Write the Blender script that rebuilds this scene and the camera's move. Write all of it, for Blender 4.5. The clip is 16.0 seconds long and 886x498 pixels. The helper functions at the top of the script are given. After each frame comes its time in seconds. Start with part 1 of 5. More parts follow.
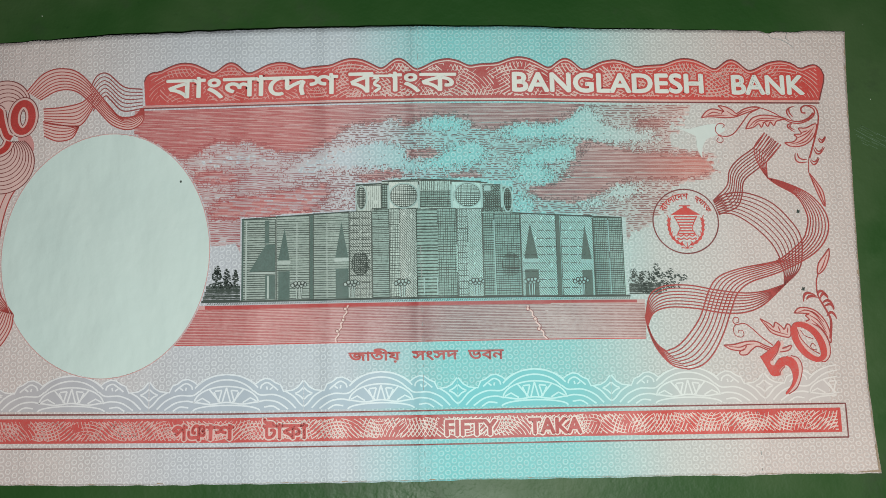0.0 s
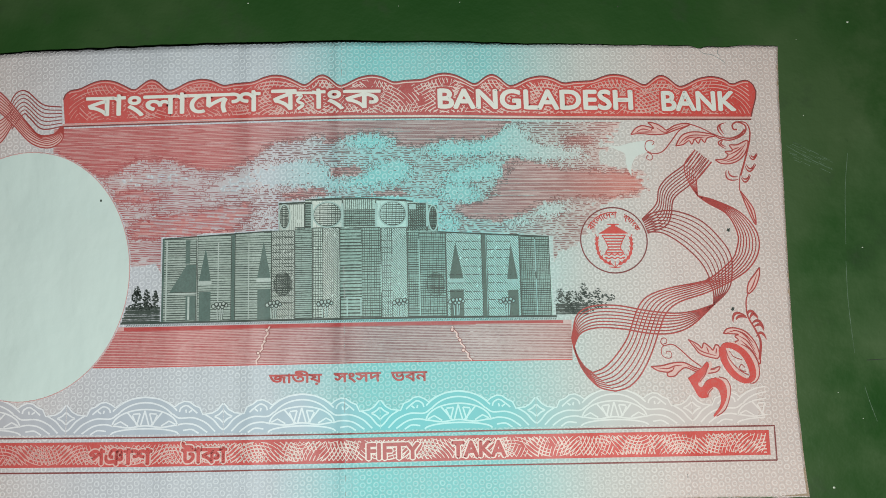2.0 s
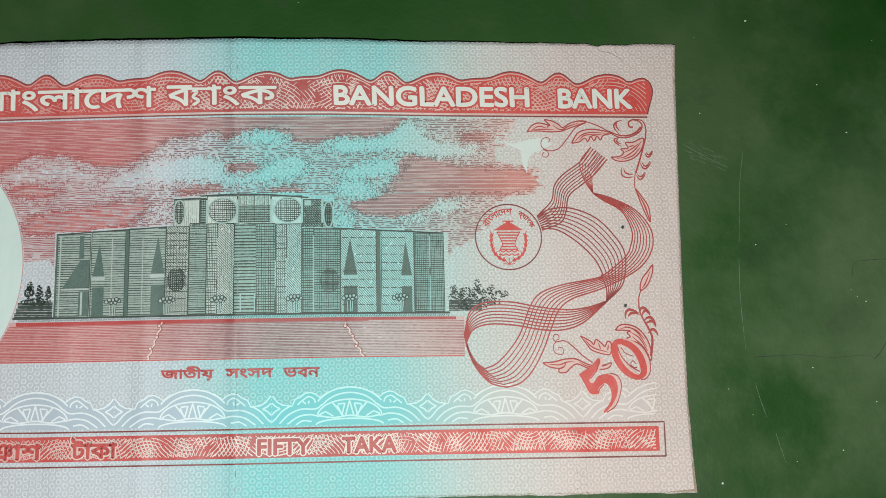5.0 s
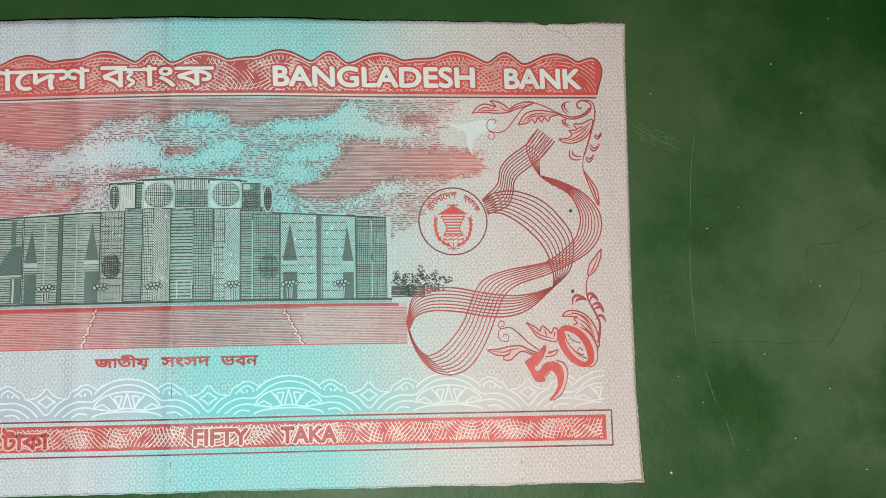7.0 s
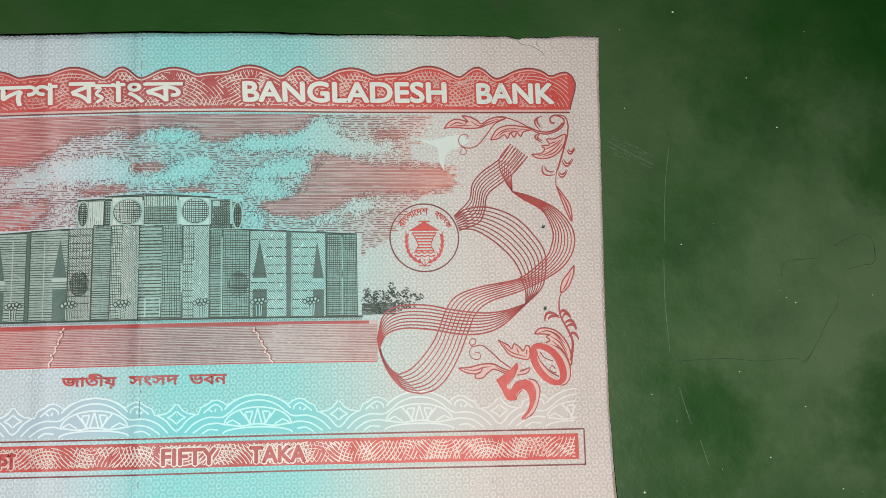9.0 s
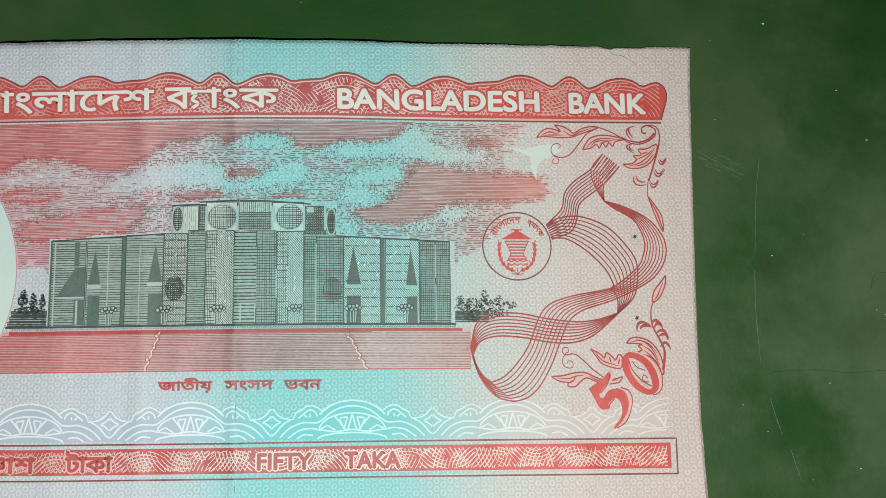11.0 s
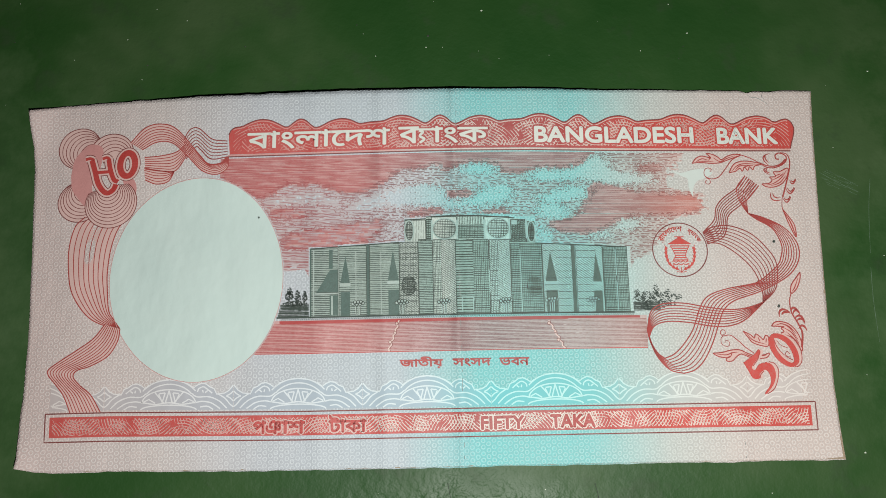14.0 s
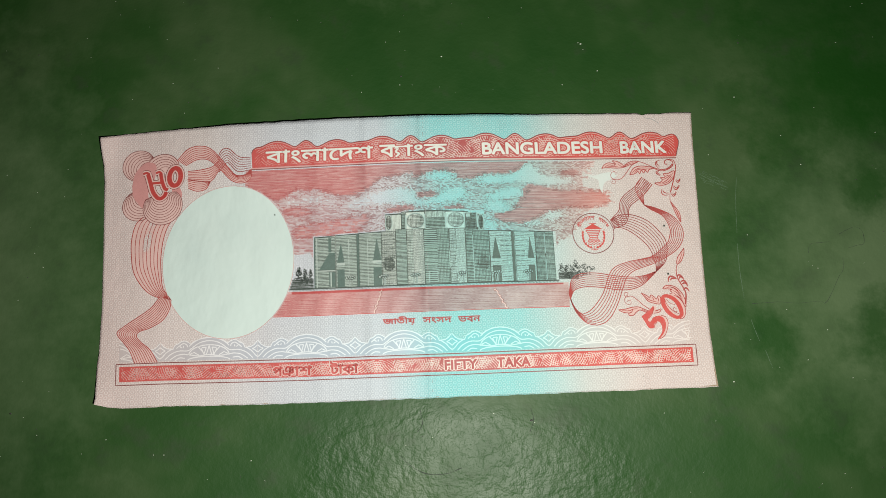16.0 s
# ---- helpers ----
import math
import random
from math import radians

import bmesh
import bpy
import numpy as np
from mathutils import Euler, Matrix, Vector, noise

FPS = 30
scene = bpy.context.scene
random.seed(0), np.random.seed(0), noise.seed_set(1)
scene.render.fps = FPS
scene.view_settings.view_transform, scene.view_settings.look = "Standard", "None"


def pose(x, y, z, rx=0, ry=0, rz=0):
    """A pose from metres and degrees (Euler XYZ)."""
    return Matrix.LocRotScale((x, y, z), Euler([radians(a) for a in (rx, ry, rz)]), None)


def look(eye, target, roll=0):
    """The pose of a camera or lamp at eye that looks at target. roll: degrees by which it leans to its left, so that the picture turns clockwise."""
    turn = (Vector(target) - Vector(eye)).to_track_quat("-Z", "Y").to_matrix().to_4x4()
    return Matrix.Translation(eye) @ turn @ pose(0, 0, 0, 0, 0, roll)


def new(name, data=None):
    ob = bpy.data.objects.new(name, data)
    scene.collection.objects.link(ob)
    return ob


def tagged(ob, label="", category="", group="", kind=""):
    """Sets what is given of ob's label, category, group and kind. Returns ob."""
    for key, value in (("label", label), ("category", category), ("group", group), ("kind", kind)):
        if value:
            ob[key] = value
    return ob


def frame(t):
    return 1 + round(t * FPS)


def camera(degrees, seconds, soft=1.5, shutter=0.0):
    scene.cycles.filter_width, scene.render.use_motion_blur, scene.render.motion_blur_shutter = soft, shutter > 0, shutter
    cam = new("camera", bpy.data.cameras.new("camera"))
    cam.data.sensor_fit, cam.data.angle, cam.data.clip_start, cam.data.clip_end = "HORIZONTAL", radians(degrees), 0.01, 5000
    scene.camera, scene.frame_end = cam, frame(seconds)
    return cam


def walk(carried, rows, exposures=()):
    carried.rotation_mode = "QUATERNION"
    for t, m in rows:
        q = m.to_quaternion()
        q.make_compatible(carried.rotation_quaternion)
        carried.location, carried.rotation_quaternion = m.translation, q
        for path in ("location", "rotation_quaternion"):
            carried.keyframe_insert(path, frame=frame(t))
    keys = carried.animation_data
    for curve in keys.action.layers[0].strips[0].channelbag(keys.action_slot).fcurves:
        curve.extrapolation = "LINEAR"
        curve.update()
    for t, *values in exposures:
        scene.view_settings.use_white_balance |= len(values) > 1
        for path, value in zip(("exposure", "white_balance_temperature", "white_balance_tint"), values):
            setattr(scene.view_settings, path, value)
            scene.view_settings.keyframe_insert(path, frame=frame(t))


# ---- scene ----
cam = camera(60.0, 16.0, soft=0.9)
# seconds; eye in millimetres over the banknote's top edge; turn in degrees
ROWS = [
    (0.0, 7.67, -42.54, 101.54, 7.650, -0.403, -1.324),
    (0.5, 10.55, -41.73, 101.56, 7.631, -0.469, -1.557),
    (1.0, 11.96, -40.44, 100.82, 7.492, -0.328, -1.324),
    (1.5, 13.91, -39.95, 100.80, 7.661, -0.191, -1.376),
    (2.0, 17.82, -39.89, 100.35, 7.595, -0.343, -1.416),
    (2.5, 21.51, -40.03, 100.29, 7.546, -0.280, -1.480),
    (3.0, 25.34, -40.53, 101.19, 7.910, -0.262, -1.638),
    (3.5, 26.61, -41.24, 100.77, 7.824, -0.353, -1.415),
    (4.0, 29.69, -40.43, 100.31, 7.648, -0.235, -1.396),
    (4.2, 30.18, -39.89, 100.72, 7.593, -0.406, -1.326),
    (6.3, 34.71, -42.45, 99.27, 7.617, -0.942, -1.326),
    (6.5, 36.34, -42.35, 98.67, 7.231, -0.784, -1.442),
    (7.0, 38.13, -41.61, 97.97, 7.088, -0.875, -1.530),
    (7.5, 39.86, -40.57, 97.30, 7.298, -0.764, -1.595),
    (8.0, 41.48, -39.71, 96.91, 7.200, -0.482, -1.607),
    (8.2, 42.66, -39.39, 96.83, 7.099, -0.605, -1.779),
    (10.3, 33.77, -40.86, 98.46, 7.771, -0.779, -1.114),
    (10.5, 31.29, -39.31, 98.52, 7.356, -0.964, -1.078),
    (11.0, 30.37, -38.27, 97.83, 7.092, -0.741, -0.957),
    (11.5, 28.85, -39.55, 98.35, 7.330, -1.097, -1.054),
    (12.0, 21.45, -42.42, 103.60, 8.246, -0.836, -0.896),
    (12.5, 13.57, -43.83, 107.83, 8.621, -0.917, -1.087),
    (13.0, 7.67, -44.09, 112.34, 9.151, -0.693, -1.427),
    (13.5, 4.21, -44.61, 116.91, 9.253, -0.676, -1.630),
    (14.0, 1.97, -45.22, 121.64, 9.515, -0.368, -1.431),
    (14.5, 4.22, -48.07, 128.91, 9.975, -0.083, -2.024),
    (15.0, 6.22, -49.93, 133.37, 10.263, 0.199, -2.273),
    (15.5, 8.14, -52.69, 144.36, 10.662, -0.346, -2.448),
    (16.0, 6.40, -60.77, 159.33, 11.677, -0.480, -2.555),
]
# seconds, stops, kelvin, tint: the picture warms as the camera draws back
EXPOSURES = [(0.0, -0.27, 6500, 10), (4.2, -0.18, 6500, 10), (8.2, -0.14, 6550, 10.5), (11.0, -0.15, 6500, 10), (12.0, -0.18, 6550, 10.5), (14.0, -0.16, 6600, 11), (14.7, -0.08, 6700, 11.5), (16.0, 0.02, 6900, 12)]
walk(cam, [(t, pose(x / 1000, y / 1000, z / 1000, rx, ry, rz)) for t, x, y, z, rx, ry, rz in ROWS], EXPOSURES)

# ---- light: the phone's own flash, beside the lens, in a dark room ----
world = bpy.data.worlds.new("room_dark")
scene.world = world
world.use_nodes = True
world.node_tree.nodes["Background"].inputs[0].default_value = (0.75, 0.85, 1.0, 1)
world.node_tree.nodes["Background"].inputs[1].default_value = 0.006
flash = bpy.data.lights.new("phone_flash", "SPOT")
flash.energy, flash.color = 1.25, (0.965, 1.0, 0.935)
flash.spot_size, flash.spot_blend, flash.shadow_soft_size = radians(134), 1.0, 0.002
new("phone_flash", flash).matrix_world = look((0.020, -0.074, 0.146), (0.021, -0.036, 0))


# ---- materials ----
class Nodes:
    """A small helper round a node tree."""

    def __init__(self, name, rough=0.6):
        self.m = bpy.data.materials.new(name)
        self.m.use_nodes = True
        self.t = self.m.node_tree
        self.b = self.t.nodes["Principled BSDF"]
        self.b.inputs["Roughness"].default_value = rough

    def add(self, kind, *ins, operation=None, data_type=None, blend_type=None):
        n = self.t.nodes.new("ShaderNode" + kind)
        if operation:
            n.operation = operation
        if data_type:
            n.data_type, n.blend_type = data_type, blend_type
        for i, v in enumerate(ins):
            self.put(n.inputs[i], v)
        return n

    def put(self, socket, v):
        if v is None:
            return
        if hasattr(v, "outputs"):
            self.t.links.new(v.outputs[0], socket)
        elif hasattr(v, "is_output"):
            self.t.links.new(v, socket)
        else:
            socket.default_value = v

    def math(self, op, a, b=None, c=None):
        return self.add("Math", a, b, c, operation=op).outputs[0]

    def coords(self, scale=1000.0):
        return self.add("VectorMath", self.add("TexCoord").outputs["Object"], (scale,) * 3, operation="MULTIPLY").outputs[0]

    def noise(self, vec, scale, detail=3.0, rough=0.6):
        n = self.add("TexNoise")
        self.put(n.inputs["Vector"], vec)
        n.inputs["Scale"].default_value, n.inputs["Detail"].default_value, n.inputs["Roughness"].default_value = scale, detail, rough
        return n.outputs["Fac"]

    def ramp(self, fac, stops, mode="LINEAR"):
        n = self.add("ValToRGB", fac)
        n.color_ramp.interpolation = mode
        e = n.color_ramp.elements
        while len(e) < len(stops):
            e.new(0.5)
        for x, (p, c) in zip(e, stops):
            x.position, x.color = p, (*c, 1) if len(c) == 3 else c
        return n.outputs[0]

    def mix(self, fac, a, b, blend="MIX"):
        n = self.add("Mix", data_type="RGBA", blend_type=blend)
        self.put(n.inputs[0], fac), self.put(n.inputs[6], a), self.put(n.inputs[7], b)
        return n.outputs[2]

    def bump(self, height, strength, dist):
        n = self.add("Bump")
        n.inputs["Strength"].default_value, n.inputs["Distance"].default_value = strength, dist
        self.put(n.inputs["Height"], height)
        self.put(self.b.inputs["Normal"], n)
        return n

    def creased(self, vec, fine=None):
        """The note's folds and its soft crumple, under the finer relief."""
        p = self.add("SeparateXYZ", vec)
        x = self.math("MULTIPLY_ADD", self.noise(vec, 0.05, 2.0), 1.6, self.math("SUBTRACT", p.outputs[0], 0.8))
        h = self.math("MULTIPLY", self.noise(self.add("VectorMath", vec, (1.0, 0.6, 1.0), operation="MULTIPLY").outputs[0], 0.15, 3.0, 0.5), 1.9)
        for u, w, a in ((5.6, 0.9, 0.9), (-6.4, 1.3, 0.8), (-1.5, 2.0, 0.35), (-17.0, 1.8, 0.5), (21.5, 1.6, 0.45), (34.0, 2.2, 0.4), (48.0, 2.0, 0.25)):
            d = self.math("DIVIDE", self.math("ABSOLUTE", self.math("SUBTRACT", x, u)), w)
            h = self.math("MULTIPLY_ADD", self.math("EXPONENT", self.math("MULTIPLY", self.math("MULTIPLY", d, d), -1.0)), a, h)
        n = self.add("Bump")
        n.inputs["Strength"].default_value, n.inputs["Distance"].default_value = 1.0, 0.00032
        self.put(n.inputs["Height"], h)
        self.put(fine.inputs["Normal"] if fine else self.b.inputs["Normal"], n)

    def colour(self, c):
        self.put(self.b.inputs["Base Color"], c)
        return self.m


PINK, LAVENDER, CYAN, ROSE = (0.66, 0.49, 0.48), (0.53, 0.55, 0.62), (0.17, 0.60, 0.63), (0.64, 0.535, 0.515)


def rainbow(n, vec, stops):
    """The split-fountain tint that runs across the note from edge to edge (-65 to 65 mm)."""
    x = n.add("SeparateXYZ", vec).outputs[0]
    return n.ramp(n.math("MULTIPLY_ADD", x, 1 / 130, 0.5), stops)


def paper_material():
    n = Nodes("printed_paper", 0.75)
    vec = n.coords()
    tint = rainbow(n, vec, [(0.0, PINK), (0.18, (0.64, 0.55, 0.55)), (0.30, LAVENDER), (0.47, (0.50, 0.58, 0.66)), (0.565, CYAN), (0.69, (0.20, 0.60, 0.62)), (0.79, (0.54, 0.58, 0.57)), (0.88, ROSE), (1.0, (0.62, 0.50, 0.475))])
    # columns of tiny printed rings, staggered like scales
    s = n.add("SeparateXYZ", vec)
    x0 = n.math("MULTIPLY_ADD", s.outputs[0], 1 / 0.84, n.math("MULTIPLY", n.noise(vec, 1.3, 3.0), 0.3))
    col = n.math("FLOOR", x0)
    x, y = n.math("FRACT", x0), n.math("FRACT", n.math("MULTIPLY_ADD", col, 0.5, n.math("MULTIPLY_ADD", s.outputs[1], 1 / 0.97, n.math("MULTIPLY", n.noise(vec, 1.7, 3.0), 0.3))))
    dx, dy = n.math("SUBTRACT", x, 0.5), n.math("SUBTRACT", y, 0.5)
    d = n.math("SQRT", n.math("ADD", n.math("MULTIPLY", dx, dx), n.math("MULTIPLY", n.math("MULTIPLY", dy, dy), 1.33)))
    ring = n.math("SUBTRACT", 1.0, n.math("MINIMUM", n.math("MULTIPLY", n.math("ABSOLUTE", n.math("SUBTRACT", d, 0.35)), 8.0), 1.0))
    bars = n.math("MINIMUM", n.math("ABSOLUTE", n.math("SUBTRACT", n.math("ABSOLUTE", dy), 0.09)), 1.0)
    bar = n.math("SUBTRACT", 1.0, n.math("MINIMUM", n.math("MULTIPLY", n.math("ADD", bars, n.math("MULTIPLY", n.math("MAXIMUM", n.math("SUBTRACT", n.math("ABSOLUTE", dx), 0.15), 0.0), 4.0)), 14.0), 1.0))
    lattice = n.math("MINIMUM", n.math("MAXIMUM", n.math("MULTIPLY", n.math("SUBTRACT", d, 0.44), 11.0), 0.0), 1.0)
    under = n.math("MAXIMUM", bar, n.math("MULTIPLY", lattice, 0.42))
    fine = n.noise(vec, 4.0, 5.0, 0.7)
    blotch = n.noise(vec, 0.09, 3.0)
    worn = n.math("MULTIPLY_ADD", n.noise(vec, 0.35, 3.0), 0.9, 0.10)
    c = n.mix(n.math("MULTIPLY", under, n.math("MULTIPLY", worn, 0.95)), tint, n.mix(0.75, tint, (0.26, 0.25, 0.26, 1), "MULTIPLY"))
    c = n.mix(n.math("MULTIPLY", ring, n.math("MULTIPLY", worn, 0.95)), c, n.mix(0.55, tint, (0.90, 0.95, 0.96, 1)))
    c = n.mix(n.ramp(fine, [(0.42, (0, 0, 0)), (0.62, (0.24, 0.24, 0.24))]), c, (0.26, 0.29, 0.32, 1))
    c = n.mix(n.math("MULTIPLY", blotch, 0.14), c, (0.62, 0.5, 0.42, 1))
    n.creased(vec, n.bump(n.math("ADD", n.math("MULTIPLY", ring, 0.8), fine), 0.5, 0.0001))
    return n.colour(c)


def ink_material(name, rgb, rough=0.55, vary=0.25, dark=0.55):
    n = Nodes(name, rough)
    vec = n.coords()
    c = n.mix(n.ramp(n.noise(vec, 4.5, 5.0, 0.7), [(0.40, (0, 0, 0)), (0.62, (min(1.0, 2.2 * vary),) * 3)]), (*rgb, 1), (*(v * dark for v in rgb), 1))
    c = n.mix(n.math("MULTIPLY", n.noise(vec, 0.25, 2.0), vary * 0.5), c, (*(0.5 * v + 0.3 for v in rgb), 1))
    n.creased(vec, n.bump(n.noise(vec, 6.0, 2.0), 0.3, 0.00005))
    return n.colour(c)


def plain_paper_material(name, rgb):
    n = Nodes(name, 0.8)
    vec = n.coords()
    c = n.mix(n.math("MULTIPLY", n.noise(vec, 0.12, 5.0, 0.65), 0.60), (*rgb, 1), (rgb[0] * 0.8, rgb[1] * 0.87, rgb[2] * 0.88, 1))
    c = n.mix(n.math("MULTIPLY", n.noise(vec, 5.0, 3.0), 0.08), c, (0.5, 0.52, 0.5, 1))
    n.creased(vec, n.bump(n.noise(vec, 2.5, 3.0), 0.25, 0.0001))
    return n.colour(c)


def lace_material():
    """The pale under-print: its tint follows the same rainbow, paler."""
    n = Nodes("pale_lace_ink", 0.7)
    vec = n.coords()
    c = rainbow(n, vec, [(0.0, (0.73, 0.62, 0.60)), (0.3, (0.69, 0.72, 0.78)), (0.5, (0.66, 0.75, 0.80)), (0.58, (0.44, 0.77, 0.79)), (0.71, (0.47, 0.76, 0.77)), (0.80, (0.66, 0.70, 0.69)), (0.88, (0.70, 0.64, 0.62)), (1.0, (0.70, 0.62, 0.60))])
    n.creased(vec)
    return n.colour(n.mix(n.math("MULTIPLY", n.noise(vec, 3.0), 0.15), c, (0.5, 0.5, 0.5, 1)))


def lace_ground_material():
    n = Nodes("lace_ground_ink", 0.7)
    vec = n.coords()
    c = rainbow(n, vec, [(0.0, (0.53, 0.42, 0.41)), (0.3, (0.40, 0.44, 0.52)), (0.5, (0.37, 0.48, 0.57)), (0.58, (0.13, 0.52, 0.57)), (0.70, (0.16, 0.52, 0.55)), (0.80, (0.48, 0.51, 0.51)), (0.88, (0.56, 0.49, 0.48)), (1.0, (0.55, 0.47, 0.46))])
    n.creased(vec)
    return n.colour(n.mix(n.math("MULTIPLY", n.noise(vec, 3.0), 0.15), c, (0.4, 0.4, 0.4, 1)))


def table_material():
    n = Nodes("green_painted_top", 0.42)
    vec = n.coords()
    big, mid, fine = n.noise(vec, 0.022, 4.0, 0.6), n.noise(vec, 0.10, 5.0, 0.65), n.noise(vec, 1.2, 4.0)
    c = n.ramp(big, [(0.38, (0.013, 0.057, 0.011)), (0.5, (0.023, 0.069, 0.017)), (0.64, (0.058, 0.100, 0.041))])
    c = n.mix(n.math("MULTIPLY", mid, 0.5), c, (0.018, 0.063, 0.012, 1))
    c = n.mix(n.math("MULTIPLY", n.ramp(mid, [(0.56, (0, 0, 0)), (0.68, (1, 1, 1))]), 0.5), c, (0.034, 0.056, 0.028, 1))
    c = n.mix(n.math("MULTIPLY", n.ramp(n.noise(vec, 0.5, 6.0, 0.8), [(0.60, (0, 0, 0)), (0.75, (1, 1, 1))]), 0.4), c, (0.010, 0.035, 0.012, 1))
    # paler stretches: worn paint at right, and flash light painted in round about
    q, fill_dist = n.add("SeparateXYZ", vec), None
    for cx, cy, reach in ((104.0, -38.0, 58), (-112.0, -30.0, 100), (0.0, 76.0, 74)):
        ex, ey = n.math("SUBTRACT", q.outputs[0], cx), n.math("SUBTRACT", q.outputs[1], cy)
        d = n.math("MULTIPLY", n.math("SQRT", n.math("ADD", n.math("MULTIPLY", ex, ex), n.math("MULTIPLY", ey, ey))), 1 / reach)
        fill_dist = n.math("MINIMUM", fill_dist, d) if fill_dist else d
    worn = n.math("MULTIPLY_ADD", mid, 0.7, fill_dist)
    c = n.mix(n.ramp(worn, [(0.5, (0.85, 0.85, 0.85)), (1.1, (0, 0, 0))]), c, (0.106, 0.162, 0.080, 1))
    # fresher, deep green paint where it never wore
    deep = None
    for cx, cy, reach in ((100.0, 8.0, 26), (77.0, -50.0, 8), (100.0, -52.0, 12), (103.0, -16.0, 11)):
        ex, ey = n.math("SUBTRACT", q.outputs[0], cx), n.math("SUBTRACT", q.outputs[1], cy)
        d = n.math("MULTIPLY", n.math("SQRT", n.math("ADD", n.math("MULTIPLY", ex, ex), n.math("MULTIPLY", ey, ey))), 1 / reach)
        deep = n.math("MINIMUM", deep, d) if deep else d
    deep = n.math("MULTIPLY_ADD", n.math("SUBTRACT", n.noise(vec, 0.06, 6.0, 0.7), 0.5), 4.0, deep)
    c = n.mix(n.ramp(deep, [(0.1, (0.7, 0.7, 0.7)), (1.25, (0, 0, 0))]), c, (0.005, 0.052, 0.004, 1))
    # a pebbled, glossier patch of paint below the note; smooth and dull elsewhere
    p = n.add("SeparateXYZ", vec)
    dx, dy = n.math("SUBTRACT", p.outputs[0], 12.0), n.math("MULTIPLY", n.math("ADD", p.outputs[1], 92.0), 1.3)
    away = n.math("SQRT", n.math("ADD", n.math("MULTIPLY", dx, dx), n.math("MULTIPLY", dy, dy)))
    zone = n.ramp(n.math("MULTIPLY_ADD", big, 0.5, n.math("MULTIPLY", away, 1 / 100)), [(0.60, (1, 1, 1)), (0.68, (0, 0, 0))])
    pebble = n.noise(vec, 0.36, 3.0, 0.6)
    n.b.inputs["Specular IOR Level"].default_value = 0.24
    n.put(n.b.inputs["Roughness"], n.math("MULTIPLY_ADD", zone, -0.05, n.math("MULTIPLY_ADD", mid, 0.22, 0.38)))
    h = n.math("ADD", n.math("MULTIPLY", mid, 1.0), n.math("MULTIPLY", fine, 0.10))
    n.bump(n.math("ADD", h, n.math("MULTIPLY", pebble, n.math("MULTIPLY_ADD", zone, 0.95, 0.06))), 0.45, 0.0006)
    return n.colour(c)


def split_ink_material(name, stops, rough=0.55, grain=(0.35, 0.2, 0.18), amount=0.28):
    """Ink whose colour changes across the note, as the press ran several inks side by side."""
    n = Nodes(name, rough)
    vec = n.coords()
    c = rainbow(n, vec, stops)
    c = n.mix(n.ramp(n.noise(vec, 4.5, 5.0, 0.7), [(0.42, (0, 0, 0)), (0.62, (amount,) * 3)]), c, (*grain, 1))
    n.creased(vec, n.bump(n.noise(vec, 6.0, 2.0), 0.3, 0.00005))
    return n.colour(c)


SKY_RED = split_ink_material("sky_red_ink", [(0.0, (0.46, 0.085, 0.09)), (0.42, (0.41, 0.085, 0.092)), (0.50, (0.30, 0.095, 0.105)), (0.57, (0.18, 0.105, 0.115)), (0.70, (0.20, 0.11, 0.12)), (0.77, (0.30, 0.12, 0.115)), (0.83, (0.50, 0.14, 0.115)), (1.0, (0.56, 0.13, 0.10))])
BAND_RED = split_ink_material("band_red_ink", [(0.0, (0.55, 0.068, 0.062)), (0.45, (0.50, 0.058, 0.056)), (0.57, (0.36, 0.055, 0.058)), (0.67, (0.40, 0.05, 0.052)), (0.80, (0.56, 0.055, 0.046)), (1.0, (0.55, 0.052, 0.044))])
WASH = split_ink_material("pink_wash_ink", [(0.0, (0.60, 0.32, 0.315)), (0.42, (0.57, 0.33, 0.33)), (0.5, (0.50, 0.37, 0.38)), (0.58, (0.39, 0.39, 0.40)), (0.70, (0.44, 0.40, 0.40)), (0.77, (0.52, 0.40, 0.39)), (0.84, (0.62, 0.37, 0.34)), (1.0, (0.64, 0.40, 0.37))])
PAPER = paper_material()
RIBBON_RED = ink_material("ribbon_line_ink", (0.30, 0.038, 0.034))
DEEP = ink_material("deep_red_ink", (0.50, 0.035, 0.03), 0.5)
LINE = ink_material("brown_red_line_ink", (0.20, 0.032, 0.030), 0.55)
SLATE = ink_material("slate_green_ink", (0.028, 0.048, 0.039), 0.6)
WHITE = plain_paper_material("unprinted_white", (0.70, 0.70, 0.66))
MINT = plain_paper_material("watermark_paper", (0.58, 0.68, 0.665))
LACE, LACE_GROUND = lace_material(), lace_ground_material()
DOVE = plain_paper_material("bare_pale_paper", (0.62, 0.66, 0.64))
GREEN = table_material()


# ---- the note's shape ----
def lerp_table(x, xs, ys):
    return float(np.interp(x, xs, ys))


TOP_U, TOP_B = (-65, -56, -46, -32, -5, 6, 18, 34, 49, 61, 66), (-1.35, -0.9, -0.3, 0.25, 0.52, 0.55, 0.35, -0.2, -0.6, -0.9, -1.1)
BOT_U, BOT_B = (-65, -59, -49, -34, -20, 5, 24, 46, 61, 66), (1.1, 0.8, 0.8, 0.5, 0.25, 0.08, 0.02, -0.15, -0.27, -0.3)
EDGE_V = (-60, -57, -48, -38, -24, -9, -5, 0, 2)
LEFT_U, RIGHT_U = (-64.1, -63.4, -62.6, -62.3, -62.5, -63.0, -63.6, -64.9, -65.3), (64.6, 64.35, 63.95, 64.05, 64.35, 64.8, 64.95, 65.2, 65.4)
